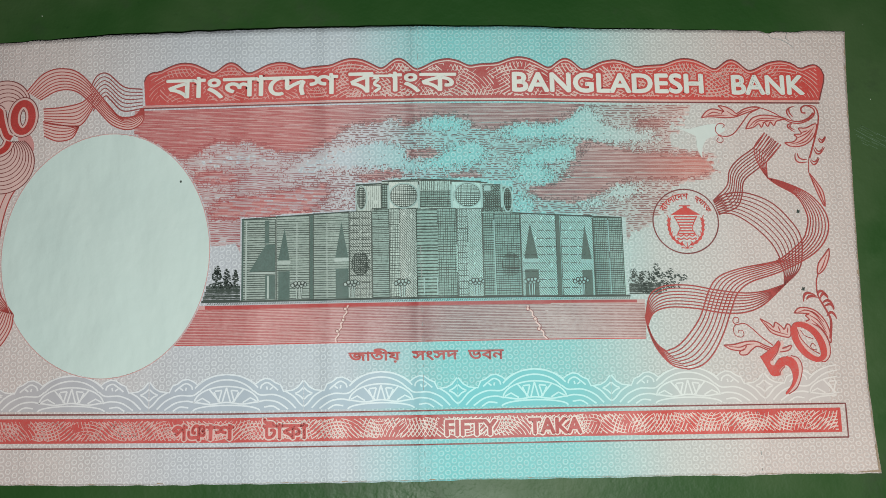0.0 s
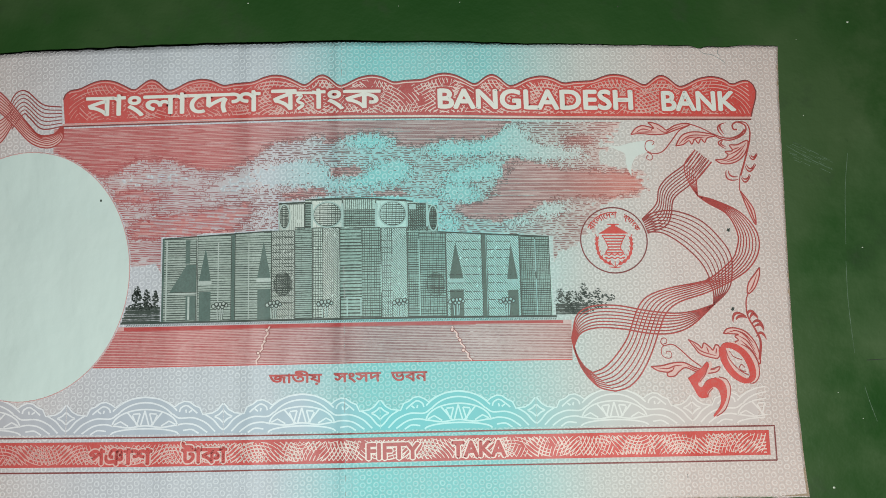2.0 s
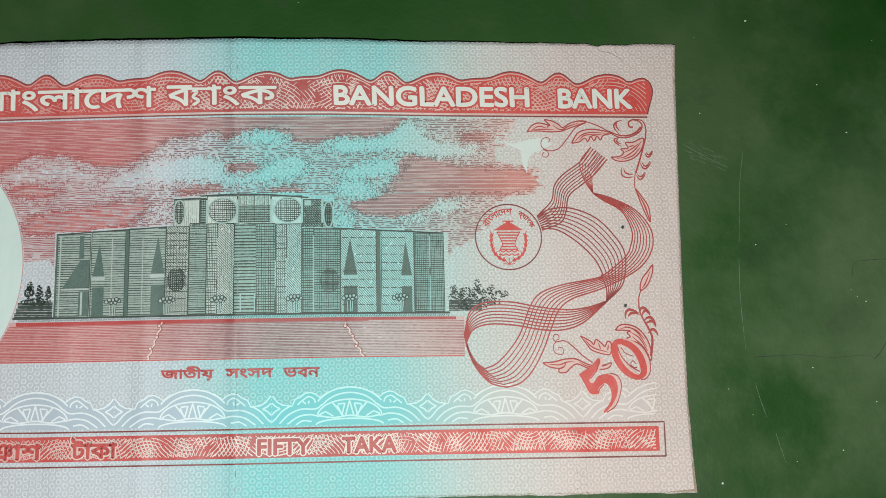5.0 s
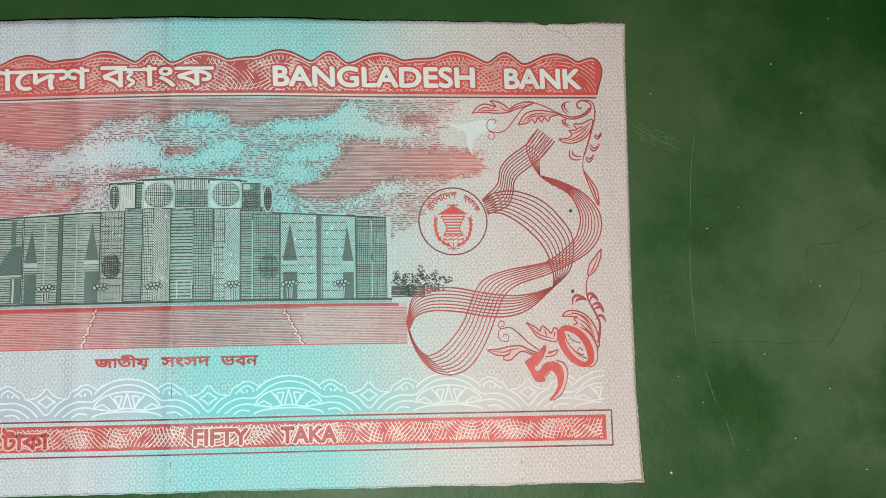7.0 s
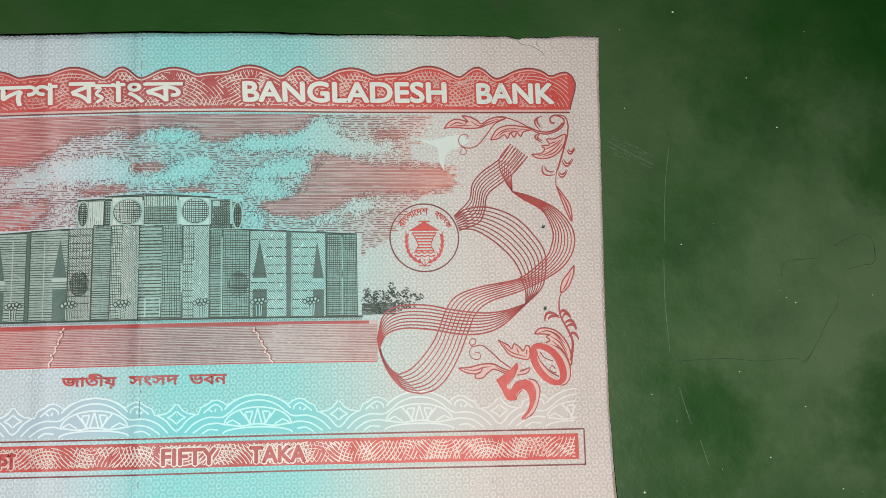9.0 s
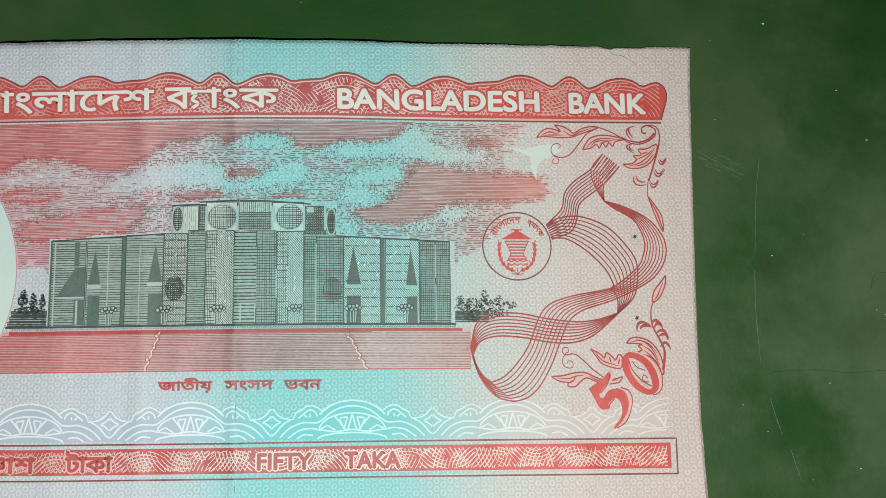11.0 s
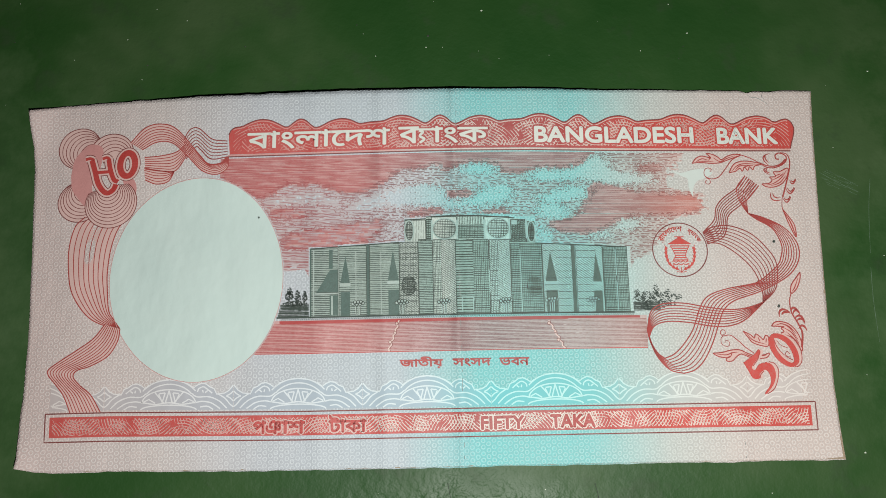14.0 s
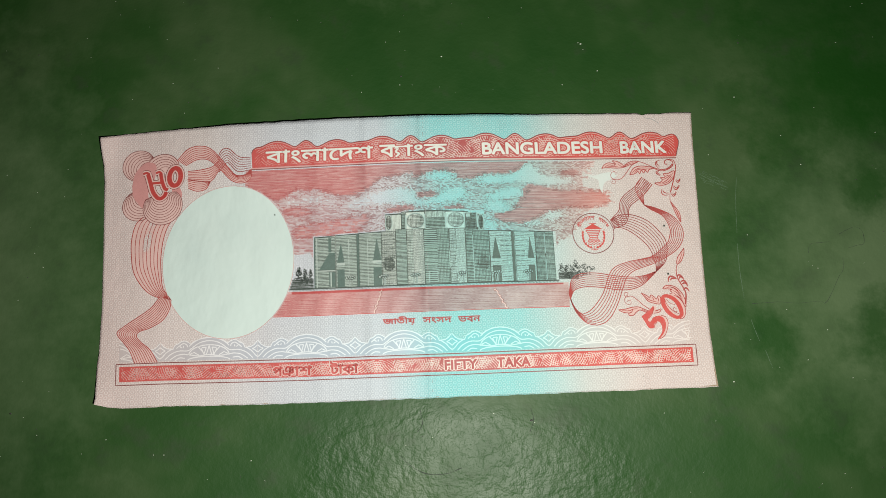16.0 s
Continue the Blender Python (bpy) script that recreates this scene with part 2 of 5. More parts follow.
TOP_V, BOTTOM_V = 1.45, -59.0
HEAD, REACH = (15.0, -43.0), 103.0


def hump(x, c, w):
    return math.exp(-((x - c) / w) ** 2)


def lift(u, v):
    """How high the paper stands off the table, in mm: a low arch along the top edge, turned-up corners, soft folds."""
    top = max(0.0, min(1.0, (v + 22) / 24))
    z = 0.12 + 2.7 * top * top * (3 - 2 * top) * (0.85 * hump(u, 12, 36) + 0.75 * hump(u, -30, 24))
    z += 0.35 * max(0.0, math.sin((u + 18) * 0.11)) * max(0.0, min(1.0, (-v - 30) / 22))
    z += 2.2 * hump(u, -66, 5) * (hump(v, 2, 8) + 1.1 * hump(v, -60, 6)) + 0.9 * hump(u, 66, 5) * hump(v, -60, 7)
    z += 0.19 * hump(u, 5.6, 1.7) + 0.20 * hump(u, 21.5, 2.0) * max(0.0, min(1.0, (v + 40) / 25)) + 0.18 * hump(u, 34, 2.4) + 0.19 * hump(u, -6.5, 1.7) * max(0.0, min(1.0, (v + 34) / 20)) + 0.10 * hump(u, -17, 2.2) * max(0.0, min(1.0, (v + 12) / 10)) + 0.05 * hump(u, 49, 1.0) * hump(v, -52, 14)
    z += 0.05 * math.sin(u * 0.31 + 1.3 * math.sin(v * 0.11)) + 0.03 * math.sin(v * 0.4 + u * 0.13)
    return z + 0.08


LAYER = 0.035


def place(u, v, layer=0.0):
    """Note coordinates in mm to a place in the world in metres."""
    k = max(0.0, min(1.0, (-9 - v) / 41))
    y = v + (1 - k) * lerp_table(u, TOP_U, TOP_B) + k * lerp_table(u, BOT_U, BOT_B)
    z = lift(u, v) + layer * LAYER
    return ((u + (HEAD[0] - u) * z / REACH) / 1000, (y + (HEAD[1] - y) * z / REACH) / 1000, z / 1000)


def mesh_object(name, verts, faces, material, parent=None, label="", smooth=True):
    me = bpy.data.meshes.new(name)
    me.from_pydata(verts, [], faces)
    me.materials.append(material)
    if smooth:
        me.polygons.foreach_set("use_smooth", [True] * len(me.polygons))
    me.update()
    ob = new(name, me)
    ob.parent = parent
    if label:
        tagged(ob, label)
    return ob


class Ink:
    """Collects printed shapes in note coordinates (mm) and lays them on the paper as one mesh."""

    def __init__(self, layer=1.0):
        self.v, self.f, self.layer = [], [], layer

    def quad(self, a, b, c, d):
        i = len(self.v)
        self.v += [a, b, c, d]
        self.f.append((i, i + 1, i + 2, i + 3))

    def strip(self, pts, width, closed=False):
        """A line of that width (or a function of 0..1) along the points."""
        pts = [Vector(p) for p in pts]
        if closed:
            pts.append(pts[0])
        n, i0 = len(pts), len(self.v)
        for i, p in enumerate(pts):
            a, b = pts[max(i - 1, 0)], pts[min(i + 1, n - 1)]
            if closed and i in (0, n - 1):
                a, b = pts[-2], pts[1]
            d = (b - a)
            d = d.normalized() if d.length > 1e-9 else Vector((1, 0))
            w = (width(i / (n - 1)) if callable(width) else width) / 2
            self.v += [(p.x - d.y * w, p.y + d.x * w), (p.x + d.y * w, p.y - d.x * w)]
            if i:
                j = i0 + 2 * i
                self.f.append((j - 2, j - 1, j + 1, j))
        return self

    def fill(self, poly, step=0.12, piece=1.0, holes=()):
        """A filled outline (loops by their winding), in rows."""
        loops = [poly, *holes]
        lo, hi = min(p[1] for p in poly), max(p[1] for p in poly)
        for loop in holes:
            lo, hi = min(lo, min(p[1] for p in loop)), max(hi, max(p[1] for p in loop))
        rows = max(1, round((hi - lo) / step))
        h = (hi - lo) / rows
        for r in range(rows):
            y, xs = lo + (r + 0.5) * h, []
            for loop in loops:
                for (x0, y0), (x1, y1) in zip(loop, (*loop[1:], loop[0])):
                    if (y0 <= y) != (y1 <= y):
                        xs.append((x0 + (x1 - x0) * (y - y0) / (y1 - y0), 1 if y1 > y0 else -1))
            xs.sort()
            wind = 0
            for (a, k), (b, _) in zip(xs, xs[1:]):
                wind += k
                if wind and b > a:
                    self.bar(a, b, y, h, piece)
        return self

    def bar(self, a, b, y, h, piece=1.0):
        cuts = [a, *(k * piece for k in range(math.floor(a / piece) + 1, math.ceil(b / piece))), b]
        i0 = len(self.v)
        for i, x in enumerate(cuts):
            self.v += [(x, y - h / 2), (x, y + h / 2)]
            if i:
                j = i0 + 2 * i
                self.f.append((j - 2, j, j + 1, j - 1))

    def slab(self, poly, step=0.6):
        """A filled convex outline as one connected sheet."""
        ys = sorted({p[1] for p in poly})
        rows = []
        for a, b in zip(ys, ys[1:]):
            n = max(1, round((b - a) / step))
            rows += [a + (b - a) * i / n for i in range(n)]
        rows.append(ys[-1])
        i0 = len(self.v)
        for r, y in enumerate(rows):
            xs = []
            for (x0, y0), (x1, y1) in zip(poly, (*poly[1:], poly[0])):
                if y0 == y1 == y:
                    xs += [x0, x1]
                elif min(y0, y1) <= y <= max(y0, y1) and y0 != y1:
                    xs.append(x0 + (x1 - x0) * (y - y0) / (y1 - y0))
            self.v += [(min(xs), y), (max(xs), y)]
            if r:
                j = i0 + 2 * r
                self.f.append((j - 2, j - 1, j + 1, j))
        return self

    def engrave(self, box, pitch, tone, seg=0.35, upright=False, wave=0.0):
        """Ruled lines over a box (u0, v0, u1, v1), each as wide as tone(u, v) asks for; 0 leaves a gap."""
        u0, v0, u1, v1 = box
        a0, a1, b0, b1 = (v0, v1, u0, u1) if upright else (u0, u1, v0, v1)
        for r in range(int((b1 - b0) / pitch)):
            b, last = b0 + (r + 0.5 + 0.34 * noise.noise((r * 3.7, b0, pitch))) * pitch, False
            n = max(1, int((a1 - a0) / seg))
            for i in range(n + 1):
                a = a0 + (a1 - a0) * i / n
                c = b + wave * noise.noise((a * 0.8, r * 0.37, 0))
                u, v = (c, a) if upright else (a, c)
                w = tone(u, v) * pitch / 2
                if w <= 0.012:
                    last = False
                    continue
                self.v += [(u - w, v), (u + w, v)] if upright else [(u, v - w), (u, v + w)]
                if last:
                    j = len(self.v)
                    self.f.append((j - 4, j - 2, j - 1, j - 3))
                last = True
        return self

    def text(self, body, u, v, width, height, bold=0.0, turn=0.0, step=0.07, bend=None):
        """Lettering with the built-in font, fitted to a box with its lower left corner at (u, v); bold widens the strokes, in mm."""
        c = bpy.data.curves.new("lettering", "FONT")
        c.body, c.resolution_u = body, 3
        ob = bpy.data.objects.new("lettering", c)
        scene.collection.objects.link(ob)
        dg = bpy.context.evaluated_depsgraph_get()
        flat = ob.evaluated_get(dg).to_curve(dg)
        loops = []
        for sp in flat.splines:
            if sp.type == "BEZIER":
                pts, k = [], list(sp.bezier_points)
                for p, q in zip(k, k[1:] + k[:1]):
                    for i in range(4):
                        t = i / 4
                        w = p.co * (1 - t) ** 3 + 3 * p.handle_right * t * (1 - t) ** 2 + 3 * q.handle_left * t * t * (1 - t) + q.co * t ** 3
                        pts.append((w.x, w.y))
            else:
                pts = [(p.co.x, p.co.y) for p in sp.points]
            loops.append(pts)
        ob.evaluated_get(dg).to_curve_clear()
        bpy.data.objects.remove(ob)
        xs, ys = [p[0] for l in loops for p in l], [p[1] for l in loops for p in l]
        x0, y0 = min(xs), min(ys)
        sx, sy = width / (max(xs) - x0), height / (max(ys) - y0)
        ca, sa = math.cos(radians(turn)), math.sin(radians(turn))
        loops = [[(u + (x - x0) * sx * ca - (y - y0) * sy * sa, v + (x - x0) * sx * sa + (y - y0) * sy * ca) for x, y in l] for l in loops]
        if bend:
            loops = [[bend(*p) for p in l] for l in loops]
        self.fill(loops[0], step, holes=loops[1:])
        if bold:
            for l in loops:
                self.strip(l, bold, closed=True)
        return self

    def lay(self, name, material, parent, label="", stuff=False):
        """Welds, drapes over the paper and links the mesh as a part."""
        seen, flat, at = {}, [], []
        for u, v in self.v:
            key = (round(u, 4), round(v, 4))
            if key not in seen:
                seen[key] = len(flat)
                flat.append((u, v))
            at.append(seen[key])
        faces = [q for q in (tuple(dict.fromkeys(at[i] for i in f)) for f in self.f) if len(q) > 2]
        ob = mesh_object(name, [place(u, v, self.layer) for u, v in flat], faces, material, parent, label)
        return tagged(ob, kind="stuff") if stuff else ob


def spline(pts, n=12):
    """A smooth curve through the points."""
    p = [Vector(q) for q in pts]
    p = [2 * p[0] - p[1], *p, 2 * p[-1] - p[-2]]
    out = []
    for a, b, c, d in zip(p, p[1:], p[2:], p[3:]):
        for i in range(n):
            t = i / n
            out.append(0.5 * (2 * b + (c - a) * t + (2 * a - 5 * b + 4 * c - d) * t * t + (3 * b - a - 3 * c + d) * t ** 3))
    return out + [p[-2]]


def arc(cu, cv, ru, rv, a0=0.0, a1=360.0, n=48):
    return [(cu + ru * math.cos(radians(a0 + (a1 - a0) * i / n)), cv + rv * math.sin(radians(a0 + (a1 - a0) * i / n))) for i in range(n + 1)]


# ---- the table ----
def box_mesh(name, size, at, material, parent=None, label="", bevel=0.0):
    bm = bmesh.new()
    bmesh.ops.create_cube(bm, size=1.0, matrix=Matrix.Translation(at) @ Matrix.Diagonal((*size, 1)))
    if bevel:
        bmesh.ops.bevel(bm, geom=bm.edges[:], offset=bevel, segments=3, affect="EDGES")
    me = bpy.data.meshes.new(name)
    bm.to_mesh(me)
    bm.free()
    me.materials.append(material)
    ob = new(name, me)
    ob.parent = parent
    if label:
        tagged(ob, label)
    return ob


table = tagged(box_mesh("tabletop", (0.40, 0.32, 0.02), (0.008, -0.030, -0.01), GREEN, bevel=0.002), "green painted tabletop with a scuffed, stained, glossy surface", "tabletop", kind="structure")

# ---- the banknote ----
note = tagged(new("banknote"), "creased red and cyan fifty taka banknote lying on the green tabletop", "banknote")


def sheet():
    nu, nv = 260, 122
    verts, faces = [], []
    for side in (0.0, -0.09):
        for j in range(nv + 1):
            v = BOTTOM_V + (TOP_V - BOTTOM_V) * j / nv
            a, b = lerp_table(v, EDGE_V, LEFT_U), lerp_table(v, EDGE_V, RIGHT_U)
            for i in range(nu + 1):
                u, w = a + (b - a) * i / nu, v
                if j in (0, nv):
                    w += 0.12 * noise.noise((u * 0.5, j, 0)) + 0.14 * noise.noise((u * 0.12, j, 4))
                if j == 0:
                    w += 0.5 * hump(u, -65, 3.5)
                if j == nv:
                    w += 0.45 * hump(u, -10, 38)
                    w -= 0.35 * hump(u, 54.5, 0.7) + 0.2 * hump(u, 57.5, 1.5)
                if i in (0, nu):
                    u += 0.07 * noise.noise((v * 0.25, i, 0))
                x, y, z = place(u, w)
                verts.append((x, y, z + side / 1000))
    m, row = (nu + 1) * (nv + 1), nu + 1
    for j in range(nv):
        for i in range(nu):
            k = j * row + i
            faces.append((k, k + 1, k + row + 1, k + row))
            faces.append((m + k, m + k + row, m + k + row + 1, m + k + 1))
    rim = [i for i in range(row)] + [j * row + nu for j in range(1, nv + 1)] + [nv * row + i for i in range(nu - 1, -1, -1)] + [j * row for j in range(nv - 1, 0, -1)]
    for a, b in zip(rim, rim[1:] + rim[:1]):
        faces.append((a, m + a, m + b, b))
    return mesh_object("paper", verts, faces, PAPER, note, "thin cotton paper with a pink to cyan tint")


sheet()


FOLD = ink_material("fold_grime_shade", (0.30, 0.32, 0.32), 0.8)


PALE_LINE = ink_material("pale_rose_line", (0.72, 0.56, 0.53), 0.7, 0.2, 0.8)


# ---- watermark window and sky ----
def oval(u, v):
    """Under 1 inside the blank oval."""
    return ((u + 36.2) / 13.8) ** 2 + ((v + 28.9) / 16.6) ** 2


window = Ink(1).fill(arc(-36.2, -28.9, 13.75, 16.55, n=96), 0.2).lay("watermark_window", MINT, note, "blank pale mint oval")
Ink(2).strip(arc(-36.2, -28.9, 13.8, 16.6, n=120), 0.10).lay("rim", WASH, window)


# the sky's heavy storm banks and its clear cloud banks, as outlines in mm
STORM_WEST = [
    [(-33.5, -7.2), (2.4, -7.6), (2.4, -11.0), (0.1, -11.9), (-3.3, -11.9), (-5.2, -13.1), (-6.7, -14.4), (-8.6, -15.3), (-10.5, -15.7), (-13.9, -15.6), (-14.7, -14.8), (-18.5, -13.9), (-21.9, -13.8), (-23.4, -14.3), (-24.7, -15.9), (-26.8, -16.2), (-29.5, -14.9), (-33.3, -12.0)],
    [(-24.7, -18.3), (-21.8, -17.9), (-18.2, -19.0), (-18.8, -19.8), (-22.5, -19.8), (-24.8, -19.6)],
    [(-22.8, -22.9), (-19.5, -21.8), (-13.5, -21.2), (-9.0, -20.4), (-5.8, -20.0), (-6.7, -22.3), (-8.9, -23.7), (-11.9, -24.2), (-17.9, -24.7), (-22.4, -24.6)],
]
STORM_TOP = [
    [(0.9, -7.6), (30.8, -7.6), (28.1, -9.3), (27.3, -10.3), (25.7, -11.4), (23.8, -12.0), (20.7, -11.8), (18.4, -11.8), (16.1, -12.9), (14.2, -13.0), (12.9, -12.5), (12.3, -11.1), (8.5, -10.8), (5.5, -11.2), (4.8, -12.9), (3.9, -12.7), (2.8, -11.1)],
    [(-2.8, -19.3), (0.1, -18.6), (3.9, -18.5), (3.9, -19.2), (0.8, -19.6), (-2.5, -20.0)],
    [(8.4, -19.1), (13.7, -18.8), (14.8, -19.5), (9.9, -19.7)],
    [(-6.3, -18.4), (-4.8, -18.3), (-4.6, -19.0), (-6.1, -19.0)],
]
STORM_EAST = [
    [(27.5, -14.7), (29.0, -14.6), (31.3, -15.2), (35.0, -15.9), (39.6, -16.3), (43.4, -16.3), (45.8, -17.3), (45.3, -19.0), (42.4, -19.8), (38.6, -19.8), (34.8, -19.9), (31.0, -20.7), (30.4, -21.7), (27.9, -22.5), (25.7, -23.0), (23.4, -22.7), (21.2, -22.3), (19.5, -21.2), (22.0, -20.9), (25.4, -20.1), (26.3, -18.2), (27.4, -16.5)],
    [(35.3, -11.5), (37.9, -11.4), (39.7, -11.8), (38.3, -12.6), (35.6, -12.5)],
    [(3.9, -15.8), (7.7, -15.7), (8.8, -16.4), (6.2, -16.9), (3.9, -16.7)],
]
CLOUD_WEST = [
    [(-26.4, -16.7), (-24.7, -16.0), (-21.9, -15.9), (-18.5, -14.9), (-16.2, -15.3), (-14.7, -16.2), (-12.4, -17.4), (-13.5, -18.3), (-16.5, -17.6), (-21.8, -17.7), (-25.6, -17.8)],
    [(-10.5, -16.4), (-6.7, -15.4), (-3.7, -14.9), (0.9, -14.6), (2.8, -15.0), (4.0, -16.6), (3.9, -18.1), (-2.2, -18.3), (-8.2, -19.0), (-11.2, -19.7), (-13.1, -19.3), (-12.4, -18.1), (-11.3, -17.4)],
    [(-23.3, -19.4), (-20.3, -19.6), (-18.4, -20.4), (-21.7, -20.8)],
    [(-6.5, -23.3), (-5.2, -22.2), (-3.2, -20.8), (-3.2, -22.2), (-5.2, -23.8)],
]
CLOUD_MID = [
    [(5.7, -12.5), (7.4, -11.4), (11.2, -11.7), (12.5, -12.7), (8.5, -13.3)],
    [(9.4, -16.0), (11.5, -14.8), (14.5, -15.2), (15.4, -16.9), (13.0, -17.9), (8.4, -18.3), (3.9, -18.9), (2.4, -18.1), (8.4, -17.0)],
    [(17.5, -17.0), (20.6, -16.3), (22.9, -15.3), (28.4, -15.1), (27.4, -16.7), (23.6, -17.6), (19.8, -17.8)],
    [(17.9, -18.7), (19.8, -18.0), (23.0, -18.3), (24.0, -19.8), (22.0, -20.9), (19.3, -20.3)],
]
CLOUD_EAST = [
    [(16.1, -14.3), (18.4, -12.4), (22.2, -12.6), (25.3, -12.0), (27.5, -10.1), (28.8, -9.6), (30.3, -11.2), (31.4, -12.4), (34.4, -12.9), (37.8, -13.4), (39.3, -14.3), (35.1, -14.8), (31.3, -14.7), (28.3, -14.4), (26.8, -14.0), (23.7, -14.1), (19.9, -14.3)],
    [(18.5, -21.5), (19.4, -21.7), (20.8, -23.3), (21.2, -24.5), (18.4, -24.5)],
    [(26.2, -23.3), (27.9, -22.7), (29.8, -22.5), (31.1, -23.2), (29.0, -23.8)],
    [(31.0, -21.5), (34.8, -20.2), (35.7, -21.3), (34.0, -22.5), (31.7, -22.6)],
]
SKY_BOX, SKY_STEP = (-34.0, -31.0, 50.0, -8.0), 0.1


def sky_mask(outlines):
    """1 where a place lies inside any of the outlines, on a fine grid."""
    us, vs = np.meshgrid(np.arange(SKY_BOX[0], SKY_BOX[2], SKY_STEP), np.arange(SKY_BOX[1], SKY_BOX[3], SKY_STEP))
    out = np.zeros(us.shape, bool)
    for poly in outlines:
        hit = np.zeros(us.shape, bool)
        for (a, b), (c, d) in zip(poly, (*poly[1:], poly[0])):
            if b != d:
                hit ^= ((b > vs) != (d > vs)) & (us < (c - a) * (vs - b) / (d - b) + a)
        out |= hit
    f = out.astype(float)
    for step in (1, 2, 3, 3, 4, 4):
        f = (2 * f + np.roll(f, step, 0) + np.roll(f, -step, 0) + np.roll(f, 2 * step, 1) + np.roll(f, -2 * step, 1)) / 6
    return f


DENSE_MASK, CLEAR_MASK = sky_mask(STORM_WEST + STORM_TOP + STORM_EAST), sky_mask(CLOUD_WEST + CLOUD_MID + CLOUD_EAST)


def sample(mask, u, v):
    i, j = int((u - SKY_BOX[0]) / SKY_STEP), int((v - SKY_BOX[1]) / SKY_STEP)
    return mask[j, i] if 0 <= j < mask.shape[0] and 0 <= i < mask.shape[1] else 0.0


def billow(u, v):
    """How clear and how stormy the sky is at a place, with billowing edges."""
    x = u + 0.55 * noise.noise((u * 0.7, v * 1.0, 1.0)) + 0.45 * noise.noise((u * 3.1, v * 1.2, 2.0))
    y = v + 0.35 * noise.noise((u * 0.9, v * 1.1, 6.0)) + 0.40 * noise.noise((u * 3.6, v * 1.1, 7.0))
    return sample(CLEAR_MASK, x, y), sample(DENSE_MASK, x, y)


def open_sky(u, v):
    """How much of the sky's print there is at a place: it ends at the oval, the roofs and in a ragged fade."""
    if oval(u, v) < 1.012 + 0.02 * noise.noise((u * 2, v * 2, 1)) or v > -9.15:
        return 0.0
    if -18.3 < u < 33.3 and v < roof(u) + 0.22:
        return 0.0
    left = max(0.0, min(1.0, (u + 33.5 - 0.5 * max(0, -14 - v)) * 0.8))
    edge = lerp_table(v, (-31, -27.2, -24, -20.5, -19.5, -16.2, -15.2, -12.5, -9.5), (35.5, 36.0, 39.5, 41.0, 46.5, 46.5, 41.0, 41.5, 44.0))
    right = max(0.0, min(1.0, (edge + 2.2 * noise.noise((u * 1.3, v * 2.5, 9)) - u) * 0.5))
    low = lerp_table(u, (-27, -24, -19, -18, 33, 34, 37), (-26.5, -28.6, -28.2, -30, -30, -27.5, -26.6))
    foot = max(0.0, min(1.0, (v - low) * 1.6))
    return left * right * foot


def sky_tone(u, v):
    """The ruled lines of the storm banks, 0 to 1."""
    p, q = billow(u, v)
    o = open_sky(u, v)
    if o <= 0.1 or q < 0.30:
        return 0.0
    body = min(1.0, (q - 0.22) / 0.45)
    if body < 0.95 and noise.noise((u * 2.6, v * 6.0, 14.0)) > body - 0.15:
        return 0.0
    faint = 0.26 * (noise.noise((u * 0.22, v * 4.2, 4.0)) > 0.22)
    west = max(0.0, min(1.0, (-6 - u) / 10))
    low = 0.16 * (u < -3 and v < -17)
    return o * (0.40 - low + (0.20 + 0.12 * west) * body - faint + 0.26 * noise.noise((u * 0.4, v * 8.0, 3.0)))


def dash_tone(u, v):
    """The broken strokes between the banks, 0 to 1."""
    p, q = billow(u, v)
    o = open_sky(u, v)
    if o <= 0.25 or q > 0.80:
        return 0.0
    west = max(0.0, min(1.0, (-4 - u) / 10))
    broken = noise.noise((u * (2.4 - 1.4 * west), v * 10.0, 11.0))
    if broken < -0.20 + (0.62 - 0.30 * west) * p + 0.30 * (1 - o) - 0.15 * west:
        return 0.0
    return o * (0.42 + 0.30 * broken - 0.20 * p - 0.06 * west)


def roof(u):
    """The building's roofline."""
    if u < -13.6:
        return -24.6
    if u < -2.9:
        return -24.35 + 0.4 * (u + 13.6) / 10.7
    if u < 18.2:
        return -20.3 if u < 0.7 or u > 15 else -19.85 + 0.002 * (u - 8) ** 2 * -1
    return -24.45 - 0.65 * (u - 18.2) / 14.6


sky = Ink(1).engrave((-33, -30.5, 48, -9.15), 0.185, sky_tone, seg=0.16, wave=0.03).lay("sky_engraving", SKY_RED, note, "red ruled storm sky with pale clouds", stuff=True)
DASH = split_ink_material("sky_dash_ink", [(0.0, (0.40, 0.075, 0.08)), (0.36, (0.34, 0.075, 0.085)), (0.47, (0.20, 0.085, 0.095)), (0.57, (0.085, 0.10, 0.105)), (0.72, (0.10, 0.095, 0.10)), (0.82, (0.34, 0.12, 0.11)), (1.0, (0.45, 0.14, 0.12))])
Ink(1.2).engrave((-33, -30.5, 48, -9.15), 0.25, dash_tone, seg=0.11, wave=0.10).lay("sky_hatching", DASH, sky, stuff=True)
